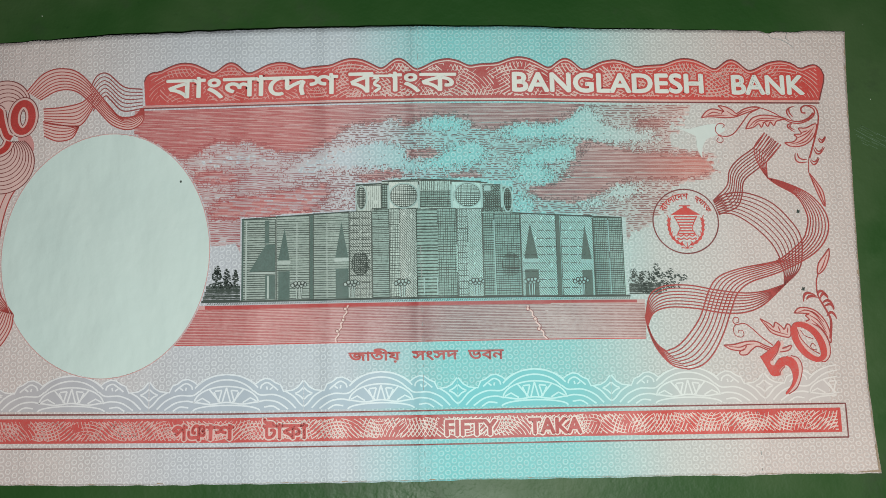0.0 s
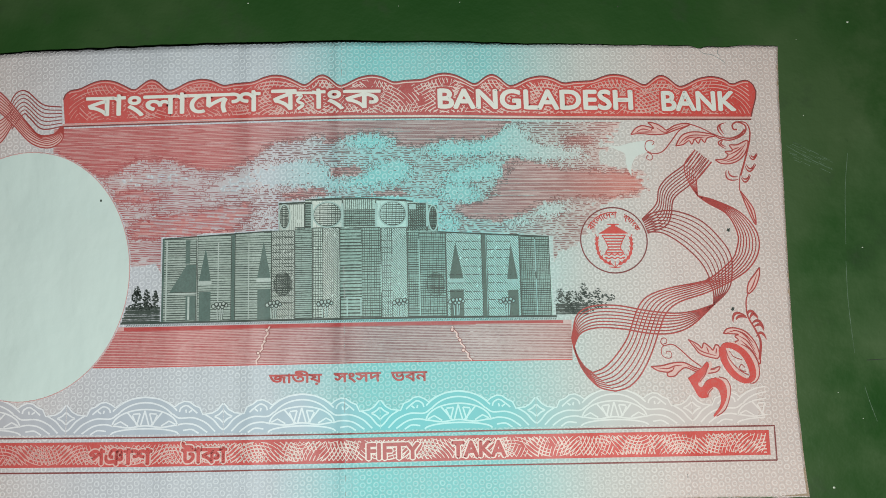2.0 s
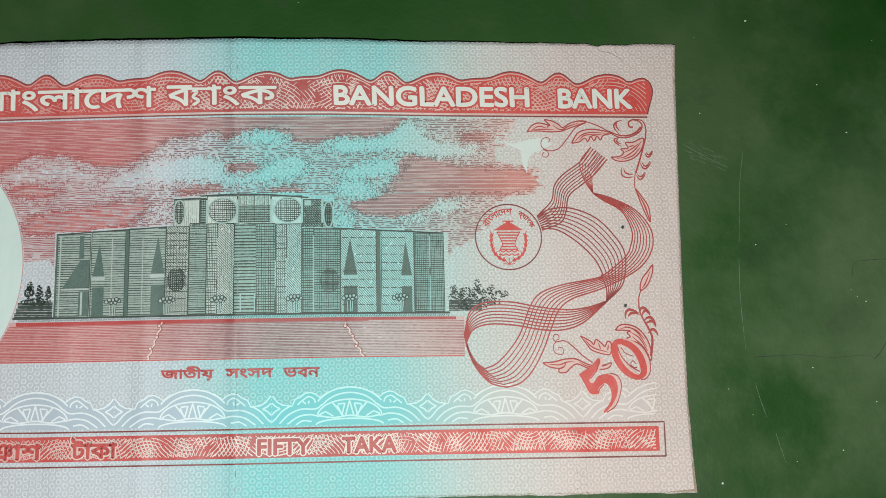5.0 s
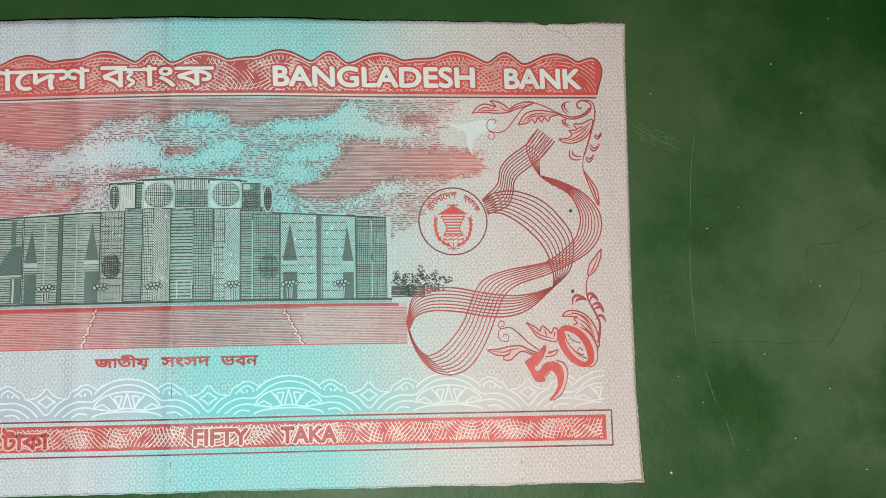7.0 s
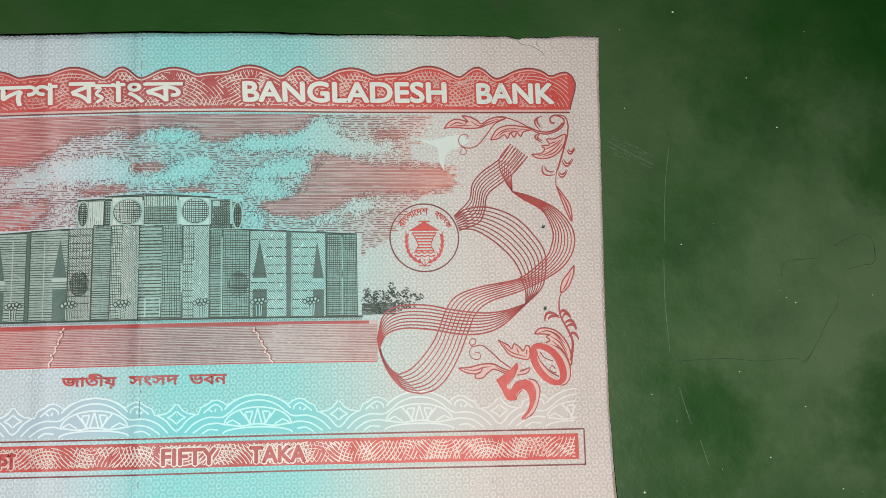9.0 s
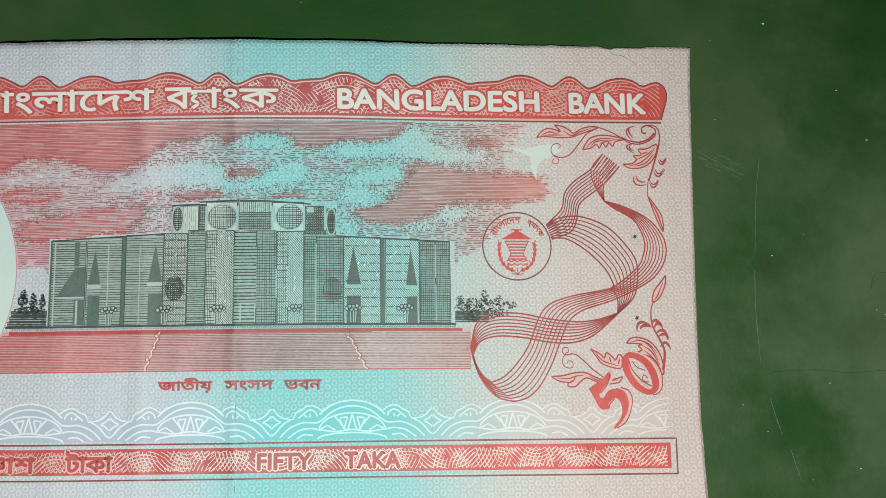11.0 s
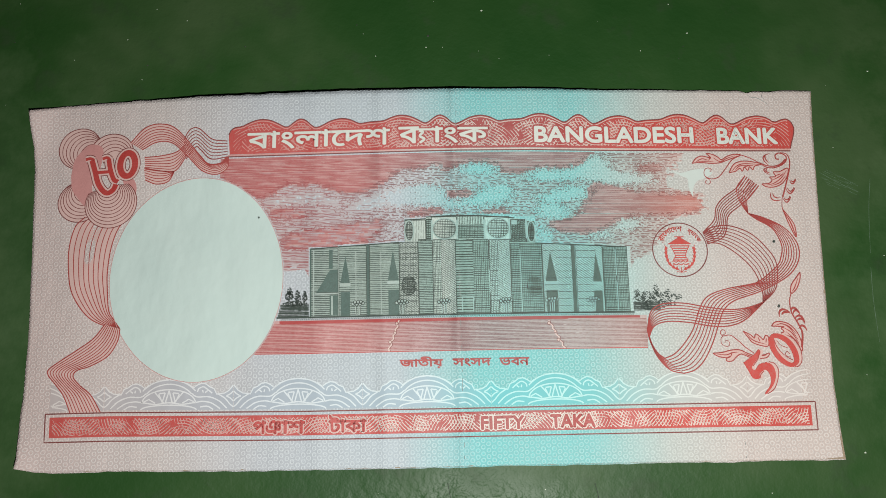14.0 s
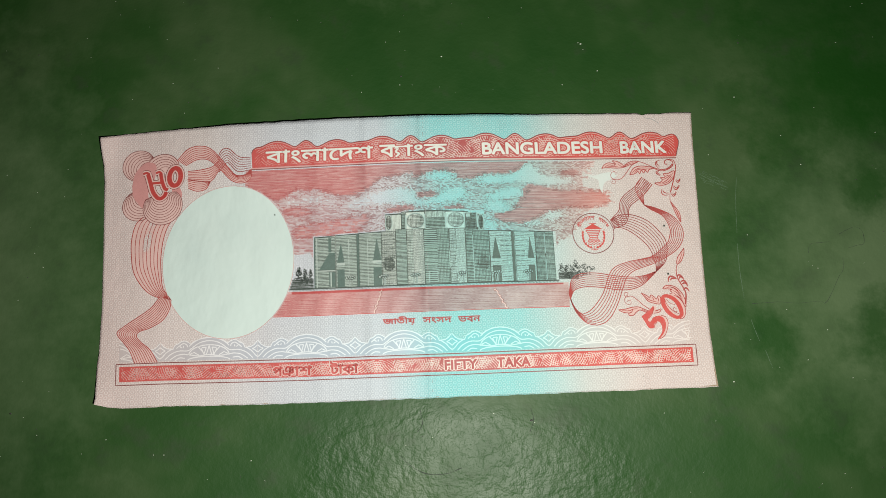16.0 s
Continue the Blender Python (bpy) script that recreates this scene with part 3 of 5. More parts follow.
# a thin wash under the storm banks, and a fainter one under the broken strokes
FAINT = split_ink_material("faint_rose_ink", [(0.0, (0.58, 0.44, 0.44)), (0.30, (0.54, 0.45, 0.47)), (0.40, (0.50, 0.46, 0.50)), (0.50, (0.48, 0.52, 0.57)), (0.57, (0.22, 0.55, 0.58)), (0.70, (0.28, 0.54, 0.55)), (0.82, (0.60, 0.47, 0.45)), (1.0, (0.62, 0.47, 0.44))])
Ink(0.5).engrave((-33, -30, 48, -9.2), 0.3, lambda u, v: 1.0 if open_sky(u, v) > 0.4 and billow(u, v)[0] < 0.42 + 0.6 * max(0.0, min(1.0, (2 - u) / 8)) + 0.3 * noise.noise((u * 2.2, v * 3.0, 21.0)) else 0.0, seg=0.15).lay("sky_tint", FAINT, sky, stuff=True)
Ink(0.7).engrave((-33, -30, 48, -9.2), 0.4, lambda u, v: 1.0 if sky_tone(u, v) > 0.0 and (v > -17 or u > -3 or noise.noise((u * 0.8, v * 3.0, 17.0)) > 0.05) else 0.0, seg=0.2).lay("sky_wash", WASH, sky, stuff=True)
# short slanting pen strokes that feather the cloud edges
grain = Ink(1.4)
rng = random.Random(5)
for _ in range(16000):
    u, v = rng.uniform(-30, 46), rng.uniform(-26, -9.4)
    p, q = billow(u, v)
    if open_sky(u, v) < 0.5 or not (0.10 < p < 0.75 or 0.12 < q < 0.62):
        continue
    a, l = rng.uniform(-0.35, 0.35) + (1.25 if q > 0.2 else 0.9), rng.uniform(0.12, 0.30)
    grain.strip([(u, v), (u + 0.6 * l * math.cos(a), v + 0.6 * l * math.sin(a)), (u + l * math.cos(a + 0.5), v + l * math.sin(a + 0.2))], 0.065)
grain.lay("cloud_stipple", DASH, sky, stuff=True)
dove = Ink(1.8).fill([tuple(p) for p in spline([(40.9, -12.4), (42.6, -12.7), (44.5, -12.2), (46.6, -12.0), (47.6, -12.8), (46.3, -13.6), (45.0, -14.2), (44.3, -15.5), (44.2, -16.8), (43.6, -15.2), (43.5, -13.8), (42.4, -13.2), (40.9, -12.4)], 6)], 0.08)
dove.lay("dove_mark", DOVE, note, "pale unprinted bird-like swoosh")

# ---- title band ----
PEAK_U, PEAK_V = (0, 1.1, 2.25, 3.4, 5.0, 6.8, 8.4, 9.7, 11.0, 13.8, 15.2, 16.5, 18.0, 19.6, 20.8, 21.9, 23.0), (-2.6, -3.2, -4.5, -4.1, -3.2, -2.85, -3.2, -4.0, -3.7, -3.55, -2.9, -2.6, -2.8, -3.6, -4.35, -3.3, -2.6)


def crest(u):
    """The scalloped upper edge of the title band."""
    v = lerp_table((u + 20.1) % 23.05, PEAK_U, PEAK_V)
    if u < -29.5:
        v = min(v, -3.85 - 0.9 * max(0.0, (-30.9 - u)) ** 1.5)
    if u > 58.2:
        v = lerp_table(u, (58.2, 58.6, 59.5, 60.7, 61.3, 61.7, 61.85), (-4.0, -4.2, -3.65, -3.35, -3.6, -4.2, -5.0))
    return v


def smooth_crest(u):
    return sum(crest(u + 0.35 * k) * w for k, w in ((-2, 1), (-1, 2), (0, 3), (1, 2), (2, 1))) / 9


edge = [(-31.9 + 93.7 * i / 400, smooth_crest(-31.9 + 93.7 * i / 400)) for i in range(401)]
edge[0], edge[-1] = (-31.9, -5.2), (61.85, -5.0)
edge += [(61.75, -5.8), (61.5, -6.7), (61.15, -7.7), (60.95, -8.55)]
NET = split_ink_material("pale_net_ink", [(0.0, (0.62, 0.30, 0.285)), (0.42, (0.63, 0.31, 0.295)), (0.54, (0.66, 0.58, 0.55)), (0.68, (0.70, 0.58, 0.54)), (0.80, (0.69, 0.42, 0.38)), (1.0, (0.69, 0.38, 0.345))], amount=0.35)
band = Ink(1).fill([(-31.6, -8.55), *reversed(edge)], 0.1).lay("title_band", BAND_RED, note, "red scalloped title band with white lettering")
Ink(2).strip([(-32 + 92.9 * i / 93, -8.93) for i in range(94)], 0.20).lay("base_line", LINE, band)
Ink(1.5).strip([(-31.9 + 92.7 * i / 93, -8.7) for i in range(94)], 0.22).lay("pale_line", NET, band)
Ink(2.4).strip([(u, v + 0.02) for u, v in edge], 0.16).lay("crest_line", LINE, band)
Ink(2.4).strip([(u, v - 0.27) for u, v in edge[3:-8]], 0.15).lay("crest_inner_line", NET, band)


def even_line(ends, n):
    (a, b), (p, q) = ends
    return [(a + (p - a) * i / n, b + (q - b) * i / n) for i in range(n + 1)]


def fan_net(centres, radii, pitch, u0, u1, lo, top, reach, thick, seed):
    """A net as an engraver's lathe draws it: rings about each centre, crossing those of its neighbours."""
    k = Ink(2)
    for n_c, (cu, cv) in enumerate(centres):
        r = radii[0]
        while r < radii[1]:
            steps, run, ws = max(12, int(r * 6.283 / 0.17)), [], []

            def close():
                if len(run) > 2:
                    pts, w = list(run), list(ws)
                    k.strip(pts, lambda q: w[min(len(w) - 1, round(q * (len(w) - 1)))])
                run.clear(), ws.clear()

            for i in range(steps + 1):
                a = 6.283 * i / steps - 1.5708
                u, v = cu + r * math.cos(a) * 1.12, cv + r * math.sin(a)
                swell = 0.70 + 1.1 * noise.noise((u * 0.45, v * 0.6, seed + n_c * 0.7)) + 0.25 * noise.noise((u * 2.1, v * 2.1, seed))
                if abs(u - cu) < reach and u0 < u < u1 and lo < v < top(u) and swell > 0.40:
                    run.append((u, v))
                    ws.append(thick * min(1.25, swell))
                else:
                    close()
            close()
            r += pitch
    return k


def scallops(u0, u1):
    """The places of the lobes along the title band."""
    return sorted(c + 23.05 * i for i in range(-1, 4) for c in (-20.1, -13.3, -3.6) if u0 < c + 23.05 * i < u1)


LOBES = scallops(-34, 64)
fan_net([(c, -9.4) for c in LOBES] + [((a + b) / 2, -2.6) for a, b in zip(LOBES, LOBES[1:])], (0.9, 7.6), 0.45, -31.2, 60.9, -8.2, lambda u: smooth_crest(u) - 0.55, 6.4, 0.135, 0.4).lay("lathe_pattern", NET, band, stuff=True)
for body, u, v, w, h in (("BANGLADESH", 18.7, -7.55, 26.2, 2.65), ("BANK", 49.0, -7.65, 9.9, 2.6), ("বাংলােদশ", -28.8, -7.75, 23.4, 3.0), ("ব", -3.85, -7.5, 3.3, 2.75), ("াংক", 1.65, -7.6, 9.2, 2.85)):
    Ink(3).text(body, u, v, w, h, bold=0.78, step=0.1).lay("letter_shadow", BAND_RED, band)
    Ink(4).text(body, u, v, w, h, bold=0.26 if body[0] == "B" else 0.16, step=0.05).lay("lettering", WHITE, band, "white lettering")
for layer, extra, mat in ((3.2, 0.36, BAND_RED), (4.3, 0.0, WHITE)):
    Ink(layer).strip(spline([(-0.48, -5.43), (0.17, -5.65), (-0.36, -6.33), (0.39, -6.87), (-0.33, -7.49)], 6), lambda q: 0.42 + extra).strip(even_line([(-1.96, -5.17), (1.96, -5.26)], 6), 0.36 + extra).lay("lettering" if layer > 4 else "letter_shadow", mat, band)

# ---- the parliament building ----
building = Ink(1).fill([(-18.1, -35.55), (33.0, -35.6), (32.75, -25.1), (28.8, -24.95), (18.2, -24.45), (18.15, -20.9), (14.95, -20.35), (10.2, -19.95), (5.6, -19.8), (0.7, -19.95), (0.6, -20.25), (-2.85, -20.4), (-2.9, -24.0), (-9, -24.2), (-13.5, -24.35), (-13.6, -24.5), (-18.1, -24.7)], 0.15)
building = building.lay("parliament_building", split_ink_material("building_wash_ink", [(0.0, (0.56, 0.61, 0.58)), (0.40, (0.54, 0.61, 0.58)), (0.50, (0.54, 0.63, 0.59)), (0.58, (0.40, 0.64, 0.61)), (0.70, (0.30, 0.65, 0.63)), (0.76, (0.44, 0.61, 0.57)), (1.0, (0.4, 0.6, 0.6))], grain=(0.12, 0.18, 0.16), amount=0.6), note, "grey-green engraved assembly building")


MID_WALL = split_ink_material("shaded_wall_ink", [(0.0, (0.38, 0.43, 0.41)), (0.45, (0.35, 0.43, 0.40)), (0.58, (0.25, 0.44, 0.41)), (0.70, (0.20, 0.44, 0.42)), (0.78, (0.28, 0.41, 0.38)), (1.0, (0.3, 0.4, 0.4))], grain=(0.10, 0.15, 0.13), amount=0.45)


def panel(name, u0, v0, u1, v1, across=0.0, upright=0.0, pitch=0.38, vpitch=0.26, slant=0.0, label=""):
    """One wall panel of the engraving: ruled lines across, upright and slanting, of the given weights."""
    k = Ink(2)
    if across >= 0.5:
        Ink(1.4).fill([(u0, v0), (u1, v0), (u1, v1), (u0, v1)], 0.3, piece=0.5).lay("shaded_wall", MID_WALL, building)
        across, upright = 0.74 * across, 0.74 * upright
    if across:
        k.engrave((u0, v0, u1, v1), pitch, lambda u, v: across * (0.82 + 0.40 * noise.noise((u * 2.3, v * 3, 3)) + 0.12 * math.sin(v * 2.1)), seg=0.22, wave=0.02)
    if upright:
        k.engrave((u0, v0, u1, v1), vpitch, lambda u, v: upright * (0.85 + 0.55 * noise.noise((u * 3, v * 2.4, 8))), seg=0.22, upright=True)
    if slant:
        rise, i = 1.5, 0
        while v0 - rise * (u1 - u0) + 0.34 * i < v1:
            b, run = v0 - rise * (u1 - u0) + 0.34 * i, []
            for q in range(int((u1 - u0) / 0.1) + 1):
                u, v = u0 + 0.1 * q, b + rise * 0.1 * q
                if v0 < v < v1 and noise.noise((u * 3, v * 2.2, 12)) > -0.62:
                    run.append((u, v))
                else:
                    if len(run) > 1:
                        k.strip(run, slant)
                    run = []
            if len(run) > 1:
                k.strip(run, slant)
            i += 1
    k.strip([(u0, v0), (u0, v1)], 0.09).strip([(u1, v0), (u1, v1)], 0.09).strip([(u0, v1), (u1, v1)], 0.12)
    return k.lay(name, SLATE, building, label, stuff=True)


SHADE = ink_material("shade_ink", (0.066, 0.128, 0.112), 0.6, 0.3, 0.45)


def dark(name, poly, layer=3.0):
    return Ink(layer).slab(poly).lay(name, SHADE, building)


def light(name, poly, layer=3.4):
    return Ink(layer).slab(poly).lay(name, WHITE_LINE, building)


WHITE_LINE = split_ink_material("bare_paper_line", [(0.0, (0.40, 0.45, 0.43)), (0.45, (0.41, 0.48, 0.46)), (0.58, (0.31, 0.52, 0.51)), (0.72, (0.27, 0.53, 0.53)), (1.0, (0.4, 0.5, 0.5))], grain=(0.2, 0.26, 0.25), amount=0.4)


def rect(u0, v0, u1, v1):
    return [(u0, v0), (u1, v0), (u1, v1), (u0, v1)]


LIT_WALL = split_ink_material("lit_wall_ink", [(0.0, (0.50, 0.56, 0.53)), (0.49, (0.50, 0.57, 0.54)), (0.52, (0.58, 0.66, 0.63)), (0.58, (0.42, 0.66, 0.64)), (0.70, (0.36, 0.72, 0.71)), (1.0, (0.5, 0.7, 0.7))], grain=(0.25, 0.33, 0.30), amount=0.3)
for u0, u1, foot, top in ((-3.75, -0.9, -35.5, -24.1), (2.9, 5.1, -35.5, -23.75), (10.7, 13.95, -35.55, -23.9), (19.2, 23.8, -35.55, -24.7), (24.55, 28.75, -35.55, -24.95), (-2.8, 0.45, -23.9, -20.5), (1.5, 5.5, -23.6, -20.1), (10.0, 14.0, -23.7, -20.2)):
    Ink(1.4).fill([(u0, foot), (u1, foot), (u1, top), (u0, top)], 0.3, piece=0.5).lay("lit_wall", LIT_WALL, building)
panel("wall_panel", -18.1, -35.5, -13.65, -24.75, 0.66, 0.12, 0.30)
panel("wall_panel", -13.5, -35.5, -9.1, -24.4, 0.52, 0.06, 0.31)
panel("wall_panel", -8.6, -35.5, -3.85, -24.15, 0.50, 0.08, 0.31)
panel("wall_panel", -3.8, -35.5, -0.85, -24.0, 0.10, 0.14, 0.85, 0.4, slant=0.07)
panel("wall_panel", -0.75, -35.55, 1.5, -23.6, 0.64, 0.14, 0.27)
panel("column_panel", 1.55, -35.55, 2.9, -23.7, 0.30, 0.30, 0.34, 0.24)
panel("column_panel", 2.9, -35.55, 5.15, -23.7, 0.0, 0.14, 0.42, 0.26, slant=0.07)
panel("wall_panel", 5.2, -35.55, 8.0, -23.75, 0.60, 0.0, 0.42)
panel("wall_panel", 8.0, -35.55, 10.5, -23.75, 0.50, 0.36, 0.34, 0.3)
panel("column_panel", 10.6, -35.6, 12.0, -23.85, 0.12, 0.26, 0.8, 0.26, slant=0.06)
panel("column_panel", 12.0, -35.6, 14.0, -23.85, 0.0, 0.12, 0.62, 0.26, slant=0.07)
panel("wall_panel", 14.1, -35.6, 15.6, -24.45, 0.60, 0.34, 0.32, 0.26)
panel("wall_panel", 15.6, -35.6, 19.05, -24.45, 0.56, 0.32, 0.30, 0.3)
panel("wall_panel", 19.15, -35.6, 23.85, -24.6, 0.0, 0.0, slant=0.075)
panel("wall_panel", 24.5, -35.6, 28.8, -24.8, 0.0, 0.0, slant=0.075)
panel("wall_panel", 28.9, -35.6, 30.85, -25.1, 0.62, 0.42, 0.27, 0.25)
panel("wall_panel", 30.95, -35.6, 32.75, -25.1, 0.56, 0.34, 0.27, 0.25)
# the drum on the roof
panel("drum_panel", -2.85, -23.9, 0.5, -20.45, 0.0, 0.16, 0.3, 0.26)
panel("drum_panel", 0.6, -23.6, 1.4, -20.3, 0.72, 0.4, 0.3)
panel("drum_panel", 1.5, -23.6, 5.5, -20.0, 0.0, 0.07, 0.3, 0.4)
panel("drum_panel", 5.6, -23.6, 9.9, -21.4, 0.66, 0.35, 0.3)
panel("drum_panel", 5.6, -21.3, 9.9, -19.95, 0.0, 0.34, 0.3, 0.26)
panel("drum_panel", 10.0, -23.7, 14.0, -20.1, 0.0, 0.07, 0.3, 0.4)
panel("drum_panel", 14.1, -24.3, 16.6, -20.6, 0.50, 0.4, 0.3, 0.28, slant=0.10)
panel("drum_panel", 16.7, -24.3, 18.1, -20.95, 0.5, 0.4, 0.3)


def round_opening(cu, cv, ru, rv, weight=0.46):
    """A round hole in a wall, darker towards one side, with a pale reveal round it."""
    weight *= 0.8
    inside = lambda u, v: ((u - cu) / ru) ** 2 + ((v - cv) / rv) ** 2 < 1
    k = Ink(3).engrave((cu - ru, cv - rv, cu + ru, cv + rv), 0.26, lambda u, v: weight * (1.0 + 0.35 * (u - cu) / ru) if inside(u, v) else 0.0, seg=0.08)
    k.engrave((cu - ru, cv - rv, cu + ru, cv + rv), 0.27, lambda u, v: 0.7 * weight if inside(u, v) else 0.0, seg=0.08, upright=True)
    k.strip(arc(cu, cv, ru, rv, n=32), 0.06)
    hole = k.lay("round_opening", SLATE, building, stuff=True)
    if cv > -25:
        Ink(2.8).strip(arc(cu, cv, ru + 0.12, rv + 0.12, n=36), 0.2).lay("reveal", WHITE_LINE, hole)


for cu, cv, ru, rv, weight in ((3.55, -21.95, 1.8, 1.55, 0.42), (12.2, -21.95, 1.7, 1.55, 0.44), (-2.15, -22.1, 0.6, 1.5, 0.6), (17.55, -22.6, 0.5, 1.55, 0.6), (-2.35, -30.95, 1.15, 1.55, 0.66), (17.7, -31.35, 1.2, 1.55, 0.40)):
    round_opening(cu, cv, ru, rv, weight)
for u in (1.5, 5.55, 10.0, 14.05, 16.75):
    light("pier", rect(u - 0.14, -23.7, u + 0.14, -20.5))
light("pier", rect(14.4, -21.4, 15.3, -20.7))
Ink(3).strip([(0.6, -19.98), (3, -19.86), (5.6, -19.8), (8, -19.84), (10.2, -19.94), (14.9, -20.33)], 0.17).lay("roof_line", SLATE, building)
Ink(3).strip([(-2.9, -20.38), (0.6, -20.25)], 0.17).lay("roof_line", SLATE, building)
Ink(3).strip([(18.1 + 14.7 * i / 15, -24.45 - 0.63 * i / 15) for i in range(16)], 0.17).lay("roof_line", SLATE, building)
Ink(3).strip([(-18.15 + 14.4 * i / 15, -24.7 + 0.7 * i / 15) for i in range(16)], 0.17).lay("roof_line", SLATE, building)
dark("joint", rect(-9.05, -35.5, -8.65, -24.2))
dark("joint", rect(23.9, -35.6, 24.4, -24.65))
dark("joint", rect(-18.15, -35.5, -17.9, -24.7))
for apex, a, b, top, foot in ((-12.45, -13.3, -11.75, -26.0, -30.3), (-4.85, -5.7, -3.95, -25.3, -30.1), (20.4, 19.5, 21.35, -25.8, -30.6), (27.7, 27.1, 28.5, -26.0, -30.7)):
    dark("triangular_opening", [(a, foot), (b, foot), (apex, top)])
    light("sill", rect(a - 0.1, foot - 0.5, b + 0.1, foot - 0.05))
    dark("doorway", rect(a + 0.05, -35.5, b, foot - 1.45))
dark("triangular_opening", [(-17.1, -31.7), (-13.6, -31.7), (-13.6, -28.2), (-14.9, -28.1)])
light("sill", rect(-17.3, -32.05, -13.7, -31.8))
dark("doorway", rect(-15.0, -35.4, -13.7, -32.2))
light("doorway_jamb", rect(-14.75, -35.3, -14.5, -32.3))
dark("doorway_post", rect(-15.1, -28.0, -14.5, -24.9))
light("doorway_jamb", rect(-17.65, -35.4, -17.45, -24.9))
light("doorway_frame", rect(6.0, -35.3, 6.15, -33.0))
light("doorway_frame", rect(7.8, -35.3, 7.95, -33.0))
light("doorway_frame", rect(6.0, -33.0, 7.95, -32.85))
for u in (15.6, 30.9, -10.8, -6.8):
    light("panel_joint", rect(u - 0.06, -35.4, u + 0.06, -25.4))
slabs = Ink(3)
for u0, u1 in ((19.3, 23.8), (24.6, 28.7)):
    for i in range(9):
        v, u = -25.7 - i * 1.1, u0 + (2.0 if i in (1, 2, 3) and u0 < 20 else 0.0)
        while u < u1 - (1.7 if u0 > 24 else 0):
            slabs.strip([(u, v), (min(u + 0.85, u1), v)], 0.10)
            u += 1.1
for i in range(10):
    slabs.strip([(-3.7, -24.9 - i * 0.95), (-2.5, -24.9 - i * 0.95)], 0.10).strip([(-2.2, -24.9 - i * 0.95), (-1.0, -24.9 - i * 0.95)], 0.10)
slabs.lay("slab_hatching", SLATE, building, stuff=True)
Ink(2.5).strip([(-23.4 + 56.8 * i / 57, -35.62) for i in range(58)], 0.26).lay("plinth", SLATE, building)


def lamp_post_tree(u):
    """A little clipped tree before the wall: three round heads on thin stems."""
    k, w = Ink(4.2), Ink(3.8)
    for dx, dv, r in ((-0.75, -0.05, 0.26), (-0.35, 0.16, 0.28), (0.1, 0.2, 0.26), (0.55, 0.24, 0.27), (0.9, 0.05, 0.22), (0.4, -0.14, 0.24), (-0.15, -0.18, 0.24)):
        w.fill(arc(u + dx, -33.6 + dv, r, r, n=14), 0.1)
        k.strip(arc(u + dx, -33.6 + dv, r, r, n=14), 0.12)
    for dx in (-0.3, 0.15, 0.45):
        w.strip([(u + dx, -33.8), (u + dx * 0.7, -35.4)], 0.14)
        k.strip([(u + dx + 0.1, -33.8), (u + dx * 0.7 + 0.1, -35.4)], 0.07)
    w.lay("clipped_tree", WHITE_LINE, building, stuff=True)
    k.lay("clipped_tree_outline", SLATE, building, stuff=True)


for u in (-10.6, -3.6, 3.1, 13.0, 20.3, 26.9):
    lamp_post_tree(u)

# ---- trees beside it ----
rng = random.Random(11)


def foliage(name, blobs, count, hedge=None):
    k = Ink(1.6)
    for cu, cv, ru, rv in blobs:
        for _ in range(int(count * ru * rv)):
            a, r = rng.uniform(0, 6.28), math.sqrt(rng.random())
            u, v = cu + ru * r * math.cos(a), cv + rv * r * math.sin(a)
            if oval(u, v) < 1.02:
                continue
            d = rng.uniform(0.05, 0.13)
            k.strip(spline([(u - d, v), (u, v + d * rng.uniform(0.3, 1)), (u + d, v - d * 0.5)], 3), 0.10)
    if hedge:
        k.engrave(hedge, 0.2, lambda u, v: 0.0 if oval(u, v) < 1.02 else 0.85 + 0.4 * noise.noise((u * 2, v * 4, 1)), seg=0.2)
    return k.lay(name, SLATE, note, "dark engraved trees beside the building", stuff=True)


foliage("tree_thicket", [(-21.4, -32.3, 0.62, 0.75), (-21.3, -31.5, 0.42, 0.6), (-20.1, -32.5, 0.5, 0.6), (-20.1, -31.8, 0.28, 0.5), (-18.95, -32.5, 0.42, 0.6), (-18.9, -31.9, 0.25, 0.5), (-20.5, -33.5, 1.9, 0.5)], 190, (-23.2, -35.5, -18.3, -33.5))
foliage("tree_thicket", [(34.2, -33.6, 1.0, 1.0), (34.0, -32.6, 0.5, 0.5), (35.6, -33.3, 1.1, 1.0), (37.1, -33.2, 0.8, 1.0), (37.1, -32.0, 0.42, 0.9), (38.4, -33.3, 0.9, 0.9), (38.9, -32.5, 0.35, 0.5), (40.2, -33.2, 1.0, 0.5), (36.0, -34.6, 2.6, 0.7), (39.2, -34.2, 1.0, 0.5)], 80, (33.3, -35.4, 37.6, -33.9))

